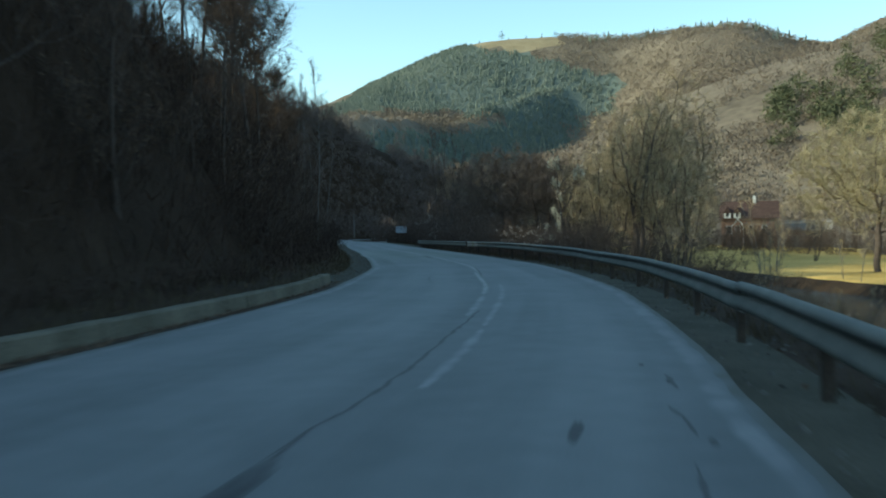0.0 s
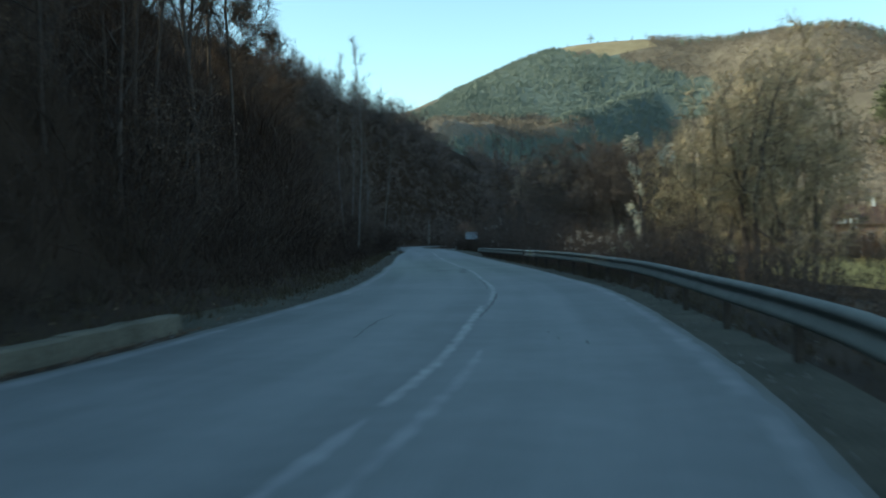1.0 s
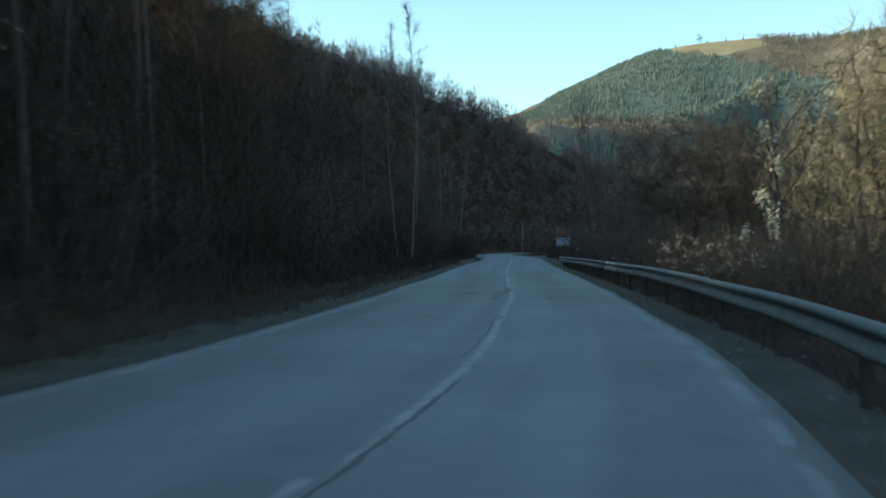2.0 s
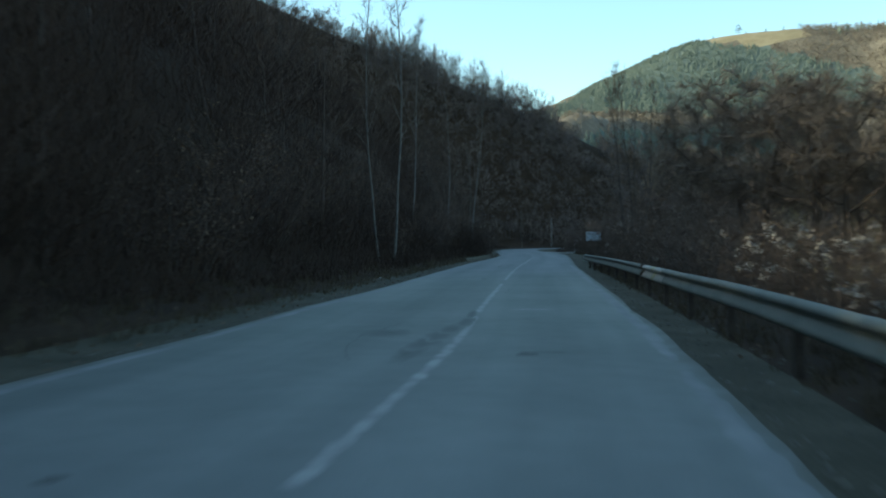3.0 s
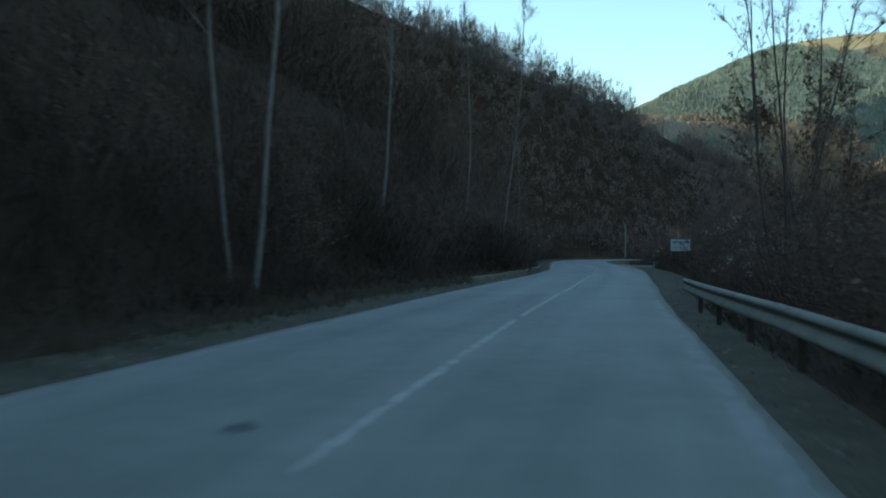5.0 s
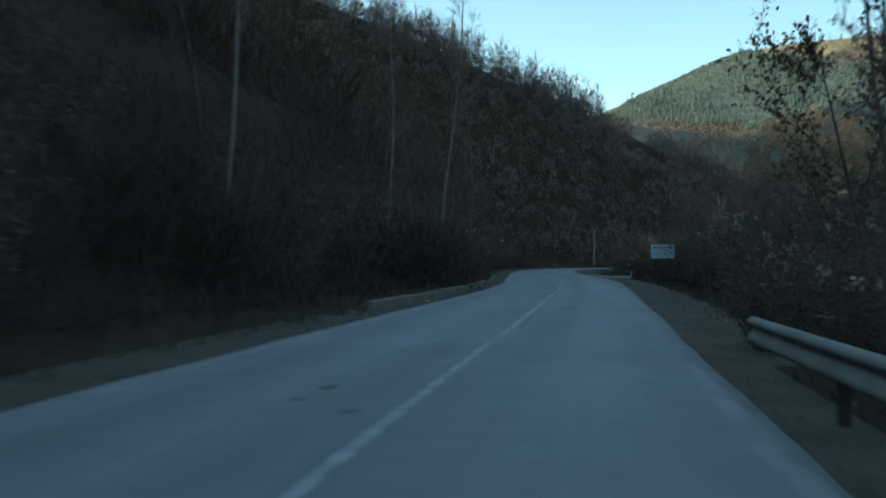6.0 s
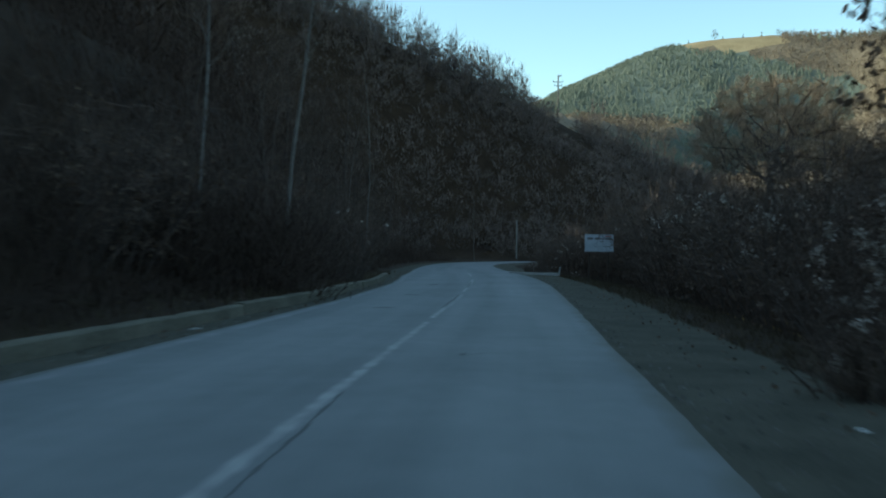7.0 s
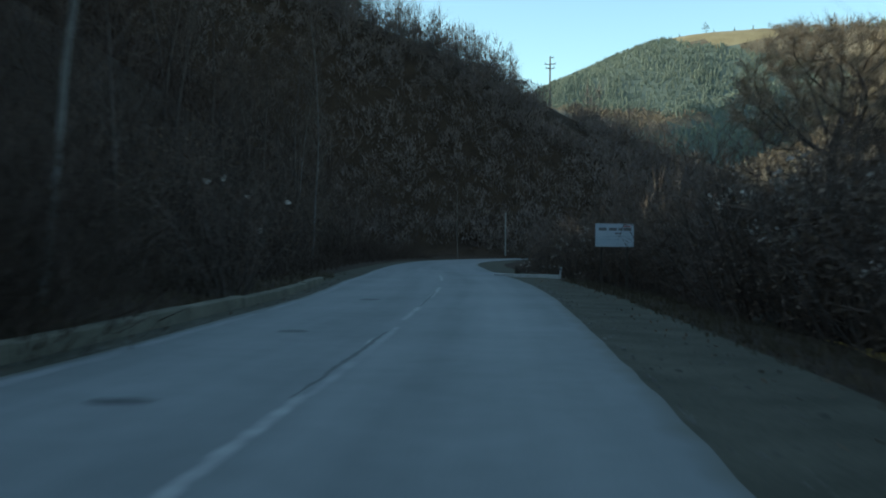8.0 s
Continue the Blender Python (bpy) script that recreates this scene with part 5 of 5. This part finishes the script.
for n, (y, d, ly, ld) in enumerate(((5.3, 0.12, 2.0, 0.26), (7.35, 1.95, 0.7, 0.11), (9.5, 2.72, 0.3, 0.07), (7.1, 2.88, 0.25, 0.07), (10.5, 2.5, 0.2, 0.06), (54.3, 1.05, 0.45, 0.3), (54.5, 1.35, 0.15, 0.5), (56.72, -1.48, 0.3, 0.16), (57.35, -1.3, 0.35, 0.3), (57.0, -1.05, 0.3, 0.14), (47.5, -1.48, 0.2, 0.18), (97.05, -1.12, 0.2, 0.2), (98.0, -1.08, 0.5, 0.22),
                     (96.45, -0.44, 0.22, 0.24), (127.35, -1.49, 0.4, 0.66), (134.65, -1.48, 0.5, 0.55), (144.5, -1.45, 0.7, 0.55), (79.3, -0.85, 0.5, 0.3), (116.8, 1.12, 0.3, 0.12), (54.4, -0.45, 2.2, 0.42), (55.6, -0.42, 2.0, 0.5), (56.7, -0.33, 2.0, 0.45), (57.7, -0.25, 1.8, 0.38), (59.2, -0.12, 2.4, 0.3), (61, -0.1, 2.2, 0.22), (57.0, -1.2, 1.3, 0.9), (27.8, 1.14, 0.2, 0.04), (26.9, 1.26, 0.24, 0.04), (26.4, 1.63, 0.4, 0.045))):
    part("patch", layer("patch", *blotch(y, d, ly, ld, rng, 0.0031 + 0.00004 * n), STAIN if ly > 1.1 and y > 50 else PATCH), road, "dark repair patch")
for n, (y, d, ly, ld) in enumerate(((34.3, 0.0, 1.6, 0.16), (133.2, -0.05, 1.2, 0.14), (62.4, 1.1, 0.35, 1.3))):
    part("patch", layer("patch", *blotch(y, d, ly, ld, rng, 0.0020 + 0.0001 * n), WORN), road, "pale worn patch")


# ---- guard rail ----
def guard_rail():
    top = new("guard_rail")
    profile = [(0.0, 0.685), (0.03, 0.68), (0.075, 0.645), (0.085, 0.615), (0.075, 0.59), (0.015, 0.56), (0.0, 0.535), (0.015, 0.51), (0.075, 0.43), (0.085, 0.395), (0.075, 0.365), (0.03, 0.335), (0.0, 0.33)]
    SAG = [(-40, 0.055), (12, 0.05), (24, 0.04), (32, 0.065), (50, 0.13), (58, 0.13), (66, 0.1), (75, 0.065), (86, 0.04), (96, 0.0), (102, -0.03)]
    rng = random.Random(3)

    def beam(y0, y1, push, lift, mat, label=""):
        V, F = [], []
        ys = np.linspace(y0, y1, max(2, int((y1 - y0) / 0.8) + 1))
        n = len(profile)
        for shell in (0.0, 0.006):
            for y in ys:
                for off, z in profile:
                    V.append((*at(y, lerp(RAIL, y) + 0.085 - off - push + shell), z + lift + 0.012 * rough(y, 0, 9, 21) + lerp(SAG, y)))
        m = n * len(ys)
        for k in range(len(ys) - 1):
            for i in range(n - 1):
                q = k * n + i
                F += [(q, q + 1, q + n + 1, q + n), (m + q, m + q + n, m + q + n + 1, m + q + 1)]
        for k in range(len(ys) - 1):
            for i in (0, n - 1):
                q = k * n + i
                F.append((q, q + n, m + q + n, m + q))
        return part("beam", mesh_of("beam", V, F, mat, True), top, label)

    joints = sorted([*range(-38, 100, 4), 12.3, 101])
    for k, (y, end) in enumerate(zip(joints, joints[1:])):
        bent = y < 12                           # the first lengths stand proud of the next at a bad splice
        beam(y + (0.12 if y == 70 else 0), 69.12 if end == 70 else end + 0.1, 0.008 * (k % 2) + 0.02 * bent, rng.uniform(-0.006, 0.006) + 0.03 * bent, STEEL)
    beam(64.4, 69.1, 0.022, 0.002, RUBBED, "pale rubbed and rusted splice on the rail")
    beam(66.1, 66.7, 0.024, 0.003, LICHEN, "yellowish lichen-stained stretch of the rail")
    V, F = [], []
    box(V, F, -0.05, 0.05, -0.06, 0.06, -0.9, 0.63)
    post = mesh_of("post", V, F, RUST)
    for y in np.arange(-39, 101, 4.0):
        ob = part("post", post, top)
        ob.matrix_basis = pose(*at(y, lerp(RAIL, y) + 0.17), lerp(SAG, y), 0, 0, -math.degrees(math.atan(centre(y + 0.5) - centre(y - 0.5))))
    return tagged(top, "weathered galvanised steel guard rail beside the road", "guard rail")


guard_rail()


# ---- low concrete kerb walls along the foot of the slope ----
def kerb_wall(y0, y1, off, tall, label):
    top = new("kerb_wall")
    rng = random.Random(int(y0) + 90)
    y = y0
    while y < y1 - 0.3:
        end = min(y + rng.uniform(4.5, 6.5), y1)
        V, F = [], []
        ys = np.linspace(y, end - 0.03, 9)
        push, up = rng.uniform(-0.02, 0.02), rng.uniform(-0.03, 0.03)
        for v in ys:
            o = lerp(HALF_L, v) + off(v) + push
            h = tall + up + 0.025 * rough(v, 0, 0.6, 31)
            for dd, z in ((0.0, -0.1), (0.03, h - 0.03), (0.06, h), (0.27, h), (0.30, h - 0.03), (0.32, -0.1)):
                V.append((*at(v, -(o + dd)), z))
        for k in range(8):
            F += [(k * 6 + i, k * 6 + 6 + i, k * 6 + 7 + i, k * 6 + 1 + i) for i in range(5)]
        F += [tuple(range(6)), tuple(48 + i for i in reversed(range(6)))]
        part("segment", mesh_of("segment", V, F, CONCRETE), top)
        y = end
    return tagged(top, label, "kerb")


kerb_wall(-45, 28.6, lambda y: lerp([(8, 0.70), (15, 0.56), (28, 0.52)], y), 0.215, "low weathered concrete kerb wall below the slope")
kerb_wall(114.4, 157.5, lambda y: lerp([(113, 1.05), (130, 0.76), (158, 0.72)], y), 0.185, "low weathered concrete kerb wall beside the road")


# ---- notice board, posts and poles ----
def notice_board():
    top = new("notice_board")
    def piece(name, mat, dims, label=""):
        V, F = [], []
        box(V, F, *dims)
        return part(name, mesh_of(name, V, F, mat), top, label)
    panel = piece("panel", BOARD, (-0.87, 0.87, 0.0, 0.03, 1.55, 2.57), "white painted panel")
    for x in (-0.6, 0.6):
        piece("post", RUST, (x - 0.04, x + 0.04, 0.034, 0.11, -1.6, 2.5), "dark steel post")
    for dims in ((-0.90, 0.90, -0.01, 0.04, 2.575, 2.61), (-0.90, 0.90, -0.01, 0.04, 1.51, 1.545), (-0.905, -0.875, -0.01, 0.04, 1.51, 2.61), (0.875, 0.905, -0.01, 0.04, 1.51, 2.61)):
        piece("frame", BOARD_EDGE, dims)
    for x0, x1, z0, z1, m in ((-0.75, -0.38, 2.27, 2.41, INK), (-0.27, 0.10, 2.27, 2.41, INK), (0.16, 0.35, 2.28, 2.40, INK), (0.40, 0.78, 2.27, 2.41, INK), (0.38, 0.76, 2.45, 2.51, RED), (0.0, 0.3, 2.12, 2.18, INK), (-0.6, 0.7, 1.98, 2.01, FADED), (-0.7, 0.65, 1.85, 1.88, FADED)):
        V, F = [], []
        box(V, F, x0, x1, -0.006, -0.002, z0, z1)
        part("lettering_bar", mesh_of("lettering_bar", V, F, m), top)
    top.matrix_basis = pose(41.9, 163.9, 0.02, 0, 0, -8)
    return tagged(top, "white roadside notice board with dark lettering on posts", "sign")


BOARD = material("white_board", (0.30, 0.335, 0.385), (0.44, 0.47, 0.51), 1.5, 0.5, 0.05, 10)
BOARD_EDGE = material("grey_frame", (0.25, 0.26, 0.28), (0.4, 0.4, 0.42), 3, 0.5, 0.1, 8)
INK = material("dark_ink", (0.09, 0.085, 0.09), (0.17, 0.16, 0.165), 8, 0.6, 0, 6)
RED = material("red_ink", (0.30, 0.05, 0.04), (0.42, 0.10, 0.08), 8, 0.6, 0, 6)
FADED = material("faded_ink", (0.25, 0.28, 0.33), (0.34, 0.37, 0.41), 8, 0.6, 0, 6)
WOODPOLE = material("grey_wooden_pole", (0.10, 0.09, 0.08), (0.26, 0.24, 0.21), 2, 0.9, 0.4, 10)
LIMEWASH = material("worn_limewash", (0.20, 0.20, 0.19), (0.42, 0.42, 0.40), 3, 0.7, 0.2, 10)
WHITE = material("white_paint", (0.45, 0.45, 0.43), (0.75, 0.75, 0.72), 3, 0.6, 0.1, 10)
notice_board()


def plain_pole(x, y, tall, r, mat, label):
    top = new("pole")
    V, F = [], []
    tube(V, F, [(0, 0, -0.5), (0, 0, tall * 0.5), (0, 0, tall)], [r, r * 0.85, r * 0.7], 10)
    part("shaft", mesh_of("shaft", V, F, mat, True), top)
    V, F = [], []
    tube(V, F, [(0, 0, tall), (0, 0, tall + 0.06)], [r * 0.8, r * 0.5], 10)
    part("cap", mesh_of("cap", V, F, RUST), top)
    top.matrix_basis = pose(x, y, height(x, y))
    return tagged(top, label, "pole")


plain_pole(53.2, 258.6, 6.2, 0.13, PALEPOLE, "pale weathered pole standing before the dark wood")


def power_pole(x, y, ztop):
    top = new("power_pole")
    z0 = height(x, y)
    h = ztop - z0
    V, F = [], []
    tube(V, F, [(0, 0, -0.8), (0, 0, h * 0.5), (0, 0, h)], [0.2, 0.17, 0.13], 10)
    part("shaft", mesh_of("shaft", V, F, WOODPOLE, True), top)
    for z, w in ((h - 0.25, 0.7), (h - 1.5, 2.2), (h - 2.3, 1.7)):
        V, F = [], []
        box(V, F, -w / 2 + (0.3 if w < 1 else 0), w / 2 + (0.3 if w < 1 else 0), -0.22, -0.12, z - 0.07, z + 0.07)
        arm = part("crossarm", mesh_of("crossarm", V, F, WOODPOLE), top)
        for sx in (-1, 1):
            V, F = [], []
            px = sx * (w / 2 - 0.12) + (0.3 if w < 1 else 0)
            tube(V, F, [(px, -0.17, z + 0.06), (px, -0.17, z + 0.2), (px, -0.17, z + 0.34)], [0.03, 0.08, 0.05], 8)
            part("insulator", mesh_of("insulator", V, F, RUST), arm)
    top.matrix_basis = pose(x, y, z0, 0, 0, -12)
    return tagged(top, "tall wooden power pole with crossarms on the ridge", "power pole")


power_pole(70.2, 308.0, 38.9)


def marker_post(x, y, tall, lean_deg):
    top = new("marker_post")
    V, F = [], []
    box(V, F, -0.05, 0.05, -0.03, 0.03, -0.2, tall)
    part("post", mesh_of("post", V, F, LIMEWASH), top)
    V, F = [], []
    box(V, F, -0.053, 0.053, -0.036, 0.033, tall * 0.72, tall * 0.85)
    part("band", mesh_of("band", V, F, INK), top, "dark reflector band")
    top.matrix_basis = pose(x, y, height(x, y), 0, lean_deg, 0)
    return tagged(top, "small leaning white marker post at the side road", "post")


marker_post(40.6, 169.6, 0.6, 9)


def side_road():
    V, F = [], []
    for k in range(15):
        u = k / 14
        x, y = 36.4 + 3.6 * u, 169.8 - 1.0 * u
        for w in (-2.6, 2.6):
            V.append((x, y + 2.6 + w, max(height(x, y + 2.6 + w), -0.1) + 0.02))
    F = [(2 * k, 2 * k + 2, 2 * k + 3, 2 * k + 1) for k in range(14)]
    return tagged(new("side_road", mesh_of("side_road", V, F, ASPHALT)), "narrow pale side road branching off", "road", kind="structure")


side_road()


def white_kerb():
    V, F = [], []
    n = 9
    for k in range(n):
        u = k / (n - 1)
        x, y = 37.2 + 3.1 * u, 169.9 - 2.0 * u
        for dy, z in ((0.0, -0.2), (0.02, 0.07), (0.22, 0.08), (0.25, -0.2)):
            V.append((x, y + dy, z + 0.01 * math.sin(9 * u)))
    for k in range(n - 1):
        F += [(k * 4 + i, k * 4 + 4 + i, k * 4 + 5 + i, k * 4 + 1 + i) for i in range(3)]
    F += [(0, 1, 2, 3), tuple(4 * n - 1 - i for i in range(4))]
    return tagged(new("white_kerb", mesh_of("white_kerb", V, F, LIMEWASH)), "low whitewashed concrete kerb at the junction", "kerb")


white_kerb()
for x, y, s in ((39.5, 174.5, 0.45), (41.5, 176, 0.48), (43.2, 175, 0.48), (40.6, 179, 0.42), (42.5, 181, 0.48), (44.5, 179.5, 0.54), (41.8, 185, 0.48), (46, 184, 0.54), (43.2, 190, 0.54)):
    plant(low_shrub, x, y, s, x * 55)


# ---- house across the river ----
def house(x, y, turn):
    top = new("house")
    def solid(name, mat, V, F, parent=None, label=""):
        return part(name, mesh_of(name, V, F, mat), parent or top, label)
    V, F = [], []
    box(V, F, -4.0, 4.0, 0.0, 6.0, -3.0, 2.9)
    solid("wall", BRICK, V, F, None, "orange-red brick wall")
    def gable_roof(name, x0, x1, y0, y1, z0, z1, mat, parent=None, along="x"):
        V = [(x0, y0, z0), (x1, y0, z0), (x1, y1, z0), (x0, y1, z0)]
        V += [(x0, (y0 + y1) / 2, z1), (x1, (y0 + y1) / 2, z1)] if along == "x" else [((x0 + x1) / 2, y0, z1), ((x0 + x1) / 2, y1, z1)]
        F = [(0, 1, 5, 4), (2, 3, 4, 5), (0, 4, 3), (1, 2, 5), (0, 3, 2, 1)] if along == "x" else [(0, 4, 5, 3), (1, 2, 5, 4), (0, 1, 4), (2, 3, 5), (0, 3, 2, 1)]
        return solid(name, mat, V, F, parent)
    gable_roof("roof", -4.4, 4.4, -0.5, 6.5, 2.9, 5.6, TILE)
    for cx, z in ((-3.1, 3.0), (-1.7, 3.0)):
        d = gable_roof("dormer", cx - 0.55, cx + 0.55, -0.6, 2.5, z + 0.75, z + 1.7, TILE, None, "y")
        V = [(cx - 0.5, -0.55, z), (cx + 0.5, -0.55, z), (cx + 0.5, -0.55, z + 0.75), (cx, -0.55, z + 1.6), (cx - 0.5, -0.55, z + 0.75)]
        V += [(a, 1.2, c) for a, _, c in V]
        F = [(0, 1, 2, 3, 4), (9, 8, 7, 6, 5)] + [(k, k + 5, (k + 1) % 5 + 5, (k + 1) % 5) for k in range(5)]
        solid("gable", WHITE, V, F, d, "white painted gable")
        V, F = [], []
        box(V, F, cx - 0.2, cx + 0.2, -0.58, -0.5, z + 0.2, z + 0.8)
        solid("pane", GLASS, V, F, d, "dark window pane")
    V, F = [], []
    for s in (-1, 1):
        i = len(V)
        V += [(-1.6 + s * 0.95, -1.2, 1.75), (-1.6 + s * 0.75, -1.2, 1.75), (-1.6, -1.2, 2.75), (-1.6, -1.2, 2.95), (-1.6 + s * 0.95, -1.0, 1.75), (-1.6 + s * 0.75, -1.0, 1.75), (-1.6, -1.0, 2.75), (-1.6, -1.0, 2.95)]
        F += [(i, i + 1, i + 2, i + 3), (i + 4, i + 7, i + 6, i + 5), (i, i + 3, i + 7, i + 4), (i + 1, i + 5, i + 6, i + 2)]
    solid("porch_gable", WHITE, V, F, None, "white porch bargeboards")
    for px in (-2.4, -0.8):
        V, F = [], []
        box(V, F, px - 0.06, px + 0.06, -1.16, -1.04, -3.0, 1.8)
        solid("porch_post", WHITE, V, F)
    for cx in (-2.9, -1.6, 0.4, 2.2):
        V, F = [], []
        box(V, F, cx - 0.4, cx + 0.4, -0.04, 0.04, 0.6, 1.9)
        w = solid("window", WHITE, V, F)
        V, F = [], []
        box(V, F, cx - 0.32, cx + 0.32, -0.06, -0.044, 0.68, 1.82)
        solid("pane", GLASS, V, F, w, "dark glass pane")
    V, F = [], []
    box(V, F, 0.6, 1.0, 2.6, 3.1, 4.4, 6.4)
    solid("chimney", WHITE, V, F, None, "whitewashed chimney")
    top.matrix_basis = pose(x, y, height(x, y) + 1.3, 0, 0, turn)
    return tagged(top, "small brick house with white gables and red tiled roof", "house")


BRICK = material("orange_brick", (0.18, 0.10, 0.07), (0.30, 0.18, 0.125), 2.0, 0.9, 0.3, 14)
TILE = material("red_brown_roof_tiles", (0.045, 0.028, 0.024), (0.095, 0.06, 0.05), 1.5, 0.85, 0.4, 16)
GLASS = material("dark_glass", (0.02, 0.022, 0.025), (0.04, 0.045, 0.05), 1, 0.08, 0, 4)
PLANK = material("weathered_planks", (0.14, 0.12, 0.10), (0.30, 0.27, 0.22), 2, 0.9, 0.4, 14)
house(86.9, 129.1, -34)


def shed(x, y, turn, wide, deep, tall, label, roofmat):
    top = new("shed")
    V, F = [], []
    box(V, F, -wide / 2, wide / 2, 0, deep, -1.0, tall)
    part("wall", mesh_of("wall", V, F, PLANK), top)
    V = [(-wide / 2 - 0.3, -0.4, tall), (wide / 2 + 0.3, -0.4, tall), (wide / 2 + 0.3, deep + 0.4, tall), (-wide / 2 - 0.3, deep + 0.4, tall), (-wide / 2 - 0.3, deep / 2, tall + deep * 0.38), (wide / 2 + 0.3, deep / 2, tall + deep * 0.38)]
    part("roof", mesh_of("roof", V, [(0, 1, 5, 4), (2, 3, 4, 5), (0, 4, 3), (1, 2, 5), (0, 3, 2, 1)], roofmat), top)
    V, F = [], []
    box(V, F, -0.45, 0.45, -0.04, 0.03, -0.9, 1.0)
    part("door", mesh_of("door", V, F, TILE), top)
    top.matrix_basis = pose(x, y, height(x, y) + 0.4, 0, 0, turn)
    return tagged(top, label, "shed")


shed(96.0, 127.0, -36, 6.5, 4.0, 2.0, "low wooden shed with a grey-brown roof beside the house", PLANK)
shed(118.0, 172.0, -30, 5.0, 6.0, 3.6, "dark steep-roofed wooden barn on the hillside", TILE)


def slack_cable(a, b, sag):
    """A thick pale cable hung between the house and its pole."""
    top = new("cable")
    a, b = Vector(a), Vector(b)
    V, F = [], []
    tube(V, F, [a.lerp(b, k / 12) - Vector((0, 0, sag * 4 * (k / 12) * (1 - k / 12))) for k in range(13)], [0.055] * 13, 5)
    part("strand", mesh_of("strand", V, F, PALEPOLE, True), top)
    for p in (a, b):
        V, F = [], []
        tube(V, F, [p - Vector((0, 0, 0.12)), p + Vector((0, 0, 0.12))], [0.09, 0.09], 6)
        part("insulator", mesh_of("insulator", V, F, WOODPOLE), top)
    return tagged(top, "pale slack cable between the house and a pole", "cable")


plain_pole(94.2, 118.0, 4.6, 0.11, WOODPOLE, "short grey wooden pole in the meadow")
slack_cable((85.6, 128.0, 2.1), (94.2, 118.0, height(94.2, 118.0) + 4.3), 0.35)


def scrap(x, y, z, size, turn, mat, label):
    rng = random.Random(int(x * 10))
    V, F = [], []
    n = 5
    for j in range(n):
        for i in range(n):
            V.append(((i - 2) * size * 0.25 + rng.uniform(-0.06, 0.06) * size, (j - 2) * size * 0.18 + rng.uniform(-0.06, 0.06) * size, size * 0.22 * rng.random() * (1 if 0 < i < n - 1 and 0 < j < n - 1 else 0.2)))
    for j in range(n - 1):
        for i in range(n - 1):
            q = j * n + i
            F.append((q, q + 1, q + n + 1, q + n))
    ob = new("litter", mesh_of("litter", V, F, mat))
    ob.matrix_basis = pose(x, y, z, 0, 0, turn)
    return tagged(ob, label, "litter")


for y, d, size in ((120.6, -3.95, 0.2), (79.0, -4.85, 0.2), (79.9, -4.93, 0.22), (113.0, -4.6, 0.2)):
    x, yy = at(y, d)
    scrap(x, yy, height(x, yy) + 0.01, size, y * 30, LIMEWASH, "crumpled pale litter on the verge")
x, yy = 30.5, 111.2
scrap(x, yy, height(x, yy) + 0.01, 0.12, 20, WHITE, "crumpled pale litter on the verge")


def scrap_shrub():
    rng = random.Random(77)
    data = shrub_data(97, 3.2, 2.6, 36)
    LV, LF = data[2]
    for dx, z in ((-0.4, 2.72), (0.0, 2.78), (0.6, 2.33), (1.6, 2.2), (0.9, 1.5)):
        for _ in range(5):
            leaf(LV, LF, Vector((dx, -0.6, z)) + unit(rng) * 0.05, rng.uniform(0.05, 0.1), rng)
    ob = make_shrub("bare shrub with pale scraps caught in it", data, PALE_LEAF, "")
    ob.matrix_basis = pose(26.2, 144.0, 0.25, 0, 0, -8)
    return ob


scrap_shrub()


def boulder(x, y, size):
    bm = bmesh.new()
    bmesh.ops.create_icosphere(bm, subdivisions=3, radius=size)
    for v in bm.verts:
        k = 1 + 0.28 * noise.noise(v.co / size * 1.3) + 0.08 * noise.noise(v.co / size * 4)
        v.co = Vector((v.co.x * 1.35 * k, v.co.y * k, v.co.z * 0.85 * k))
    me = bpy.data.meshes.new("boulder")
    bm.to_mesh(me)
    bm.free()
    me.materials.append(STONE)
    ob = new("boulder", me)
    ob.matrix_basis = pose(x, y, height(x, y) + size * 0.45, 0, 0, 25)
    return tagged(ob, "weathered grey boulder among the verge shrubs", "boulder")


STONE = material("weathered_stone", (0.04, 0.036, 0.032), (0.13, 0.12, 0.11), 2.5, 0.9, 0.5, 8)
boulder(41.4, 146.0, 0.4)
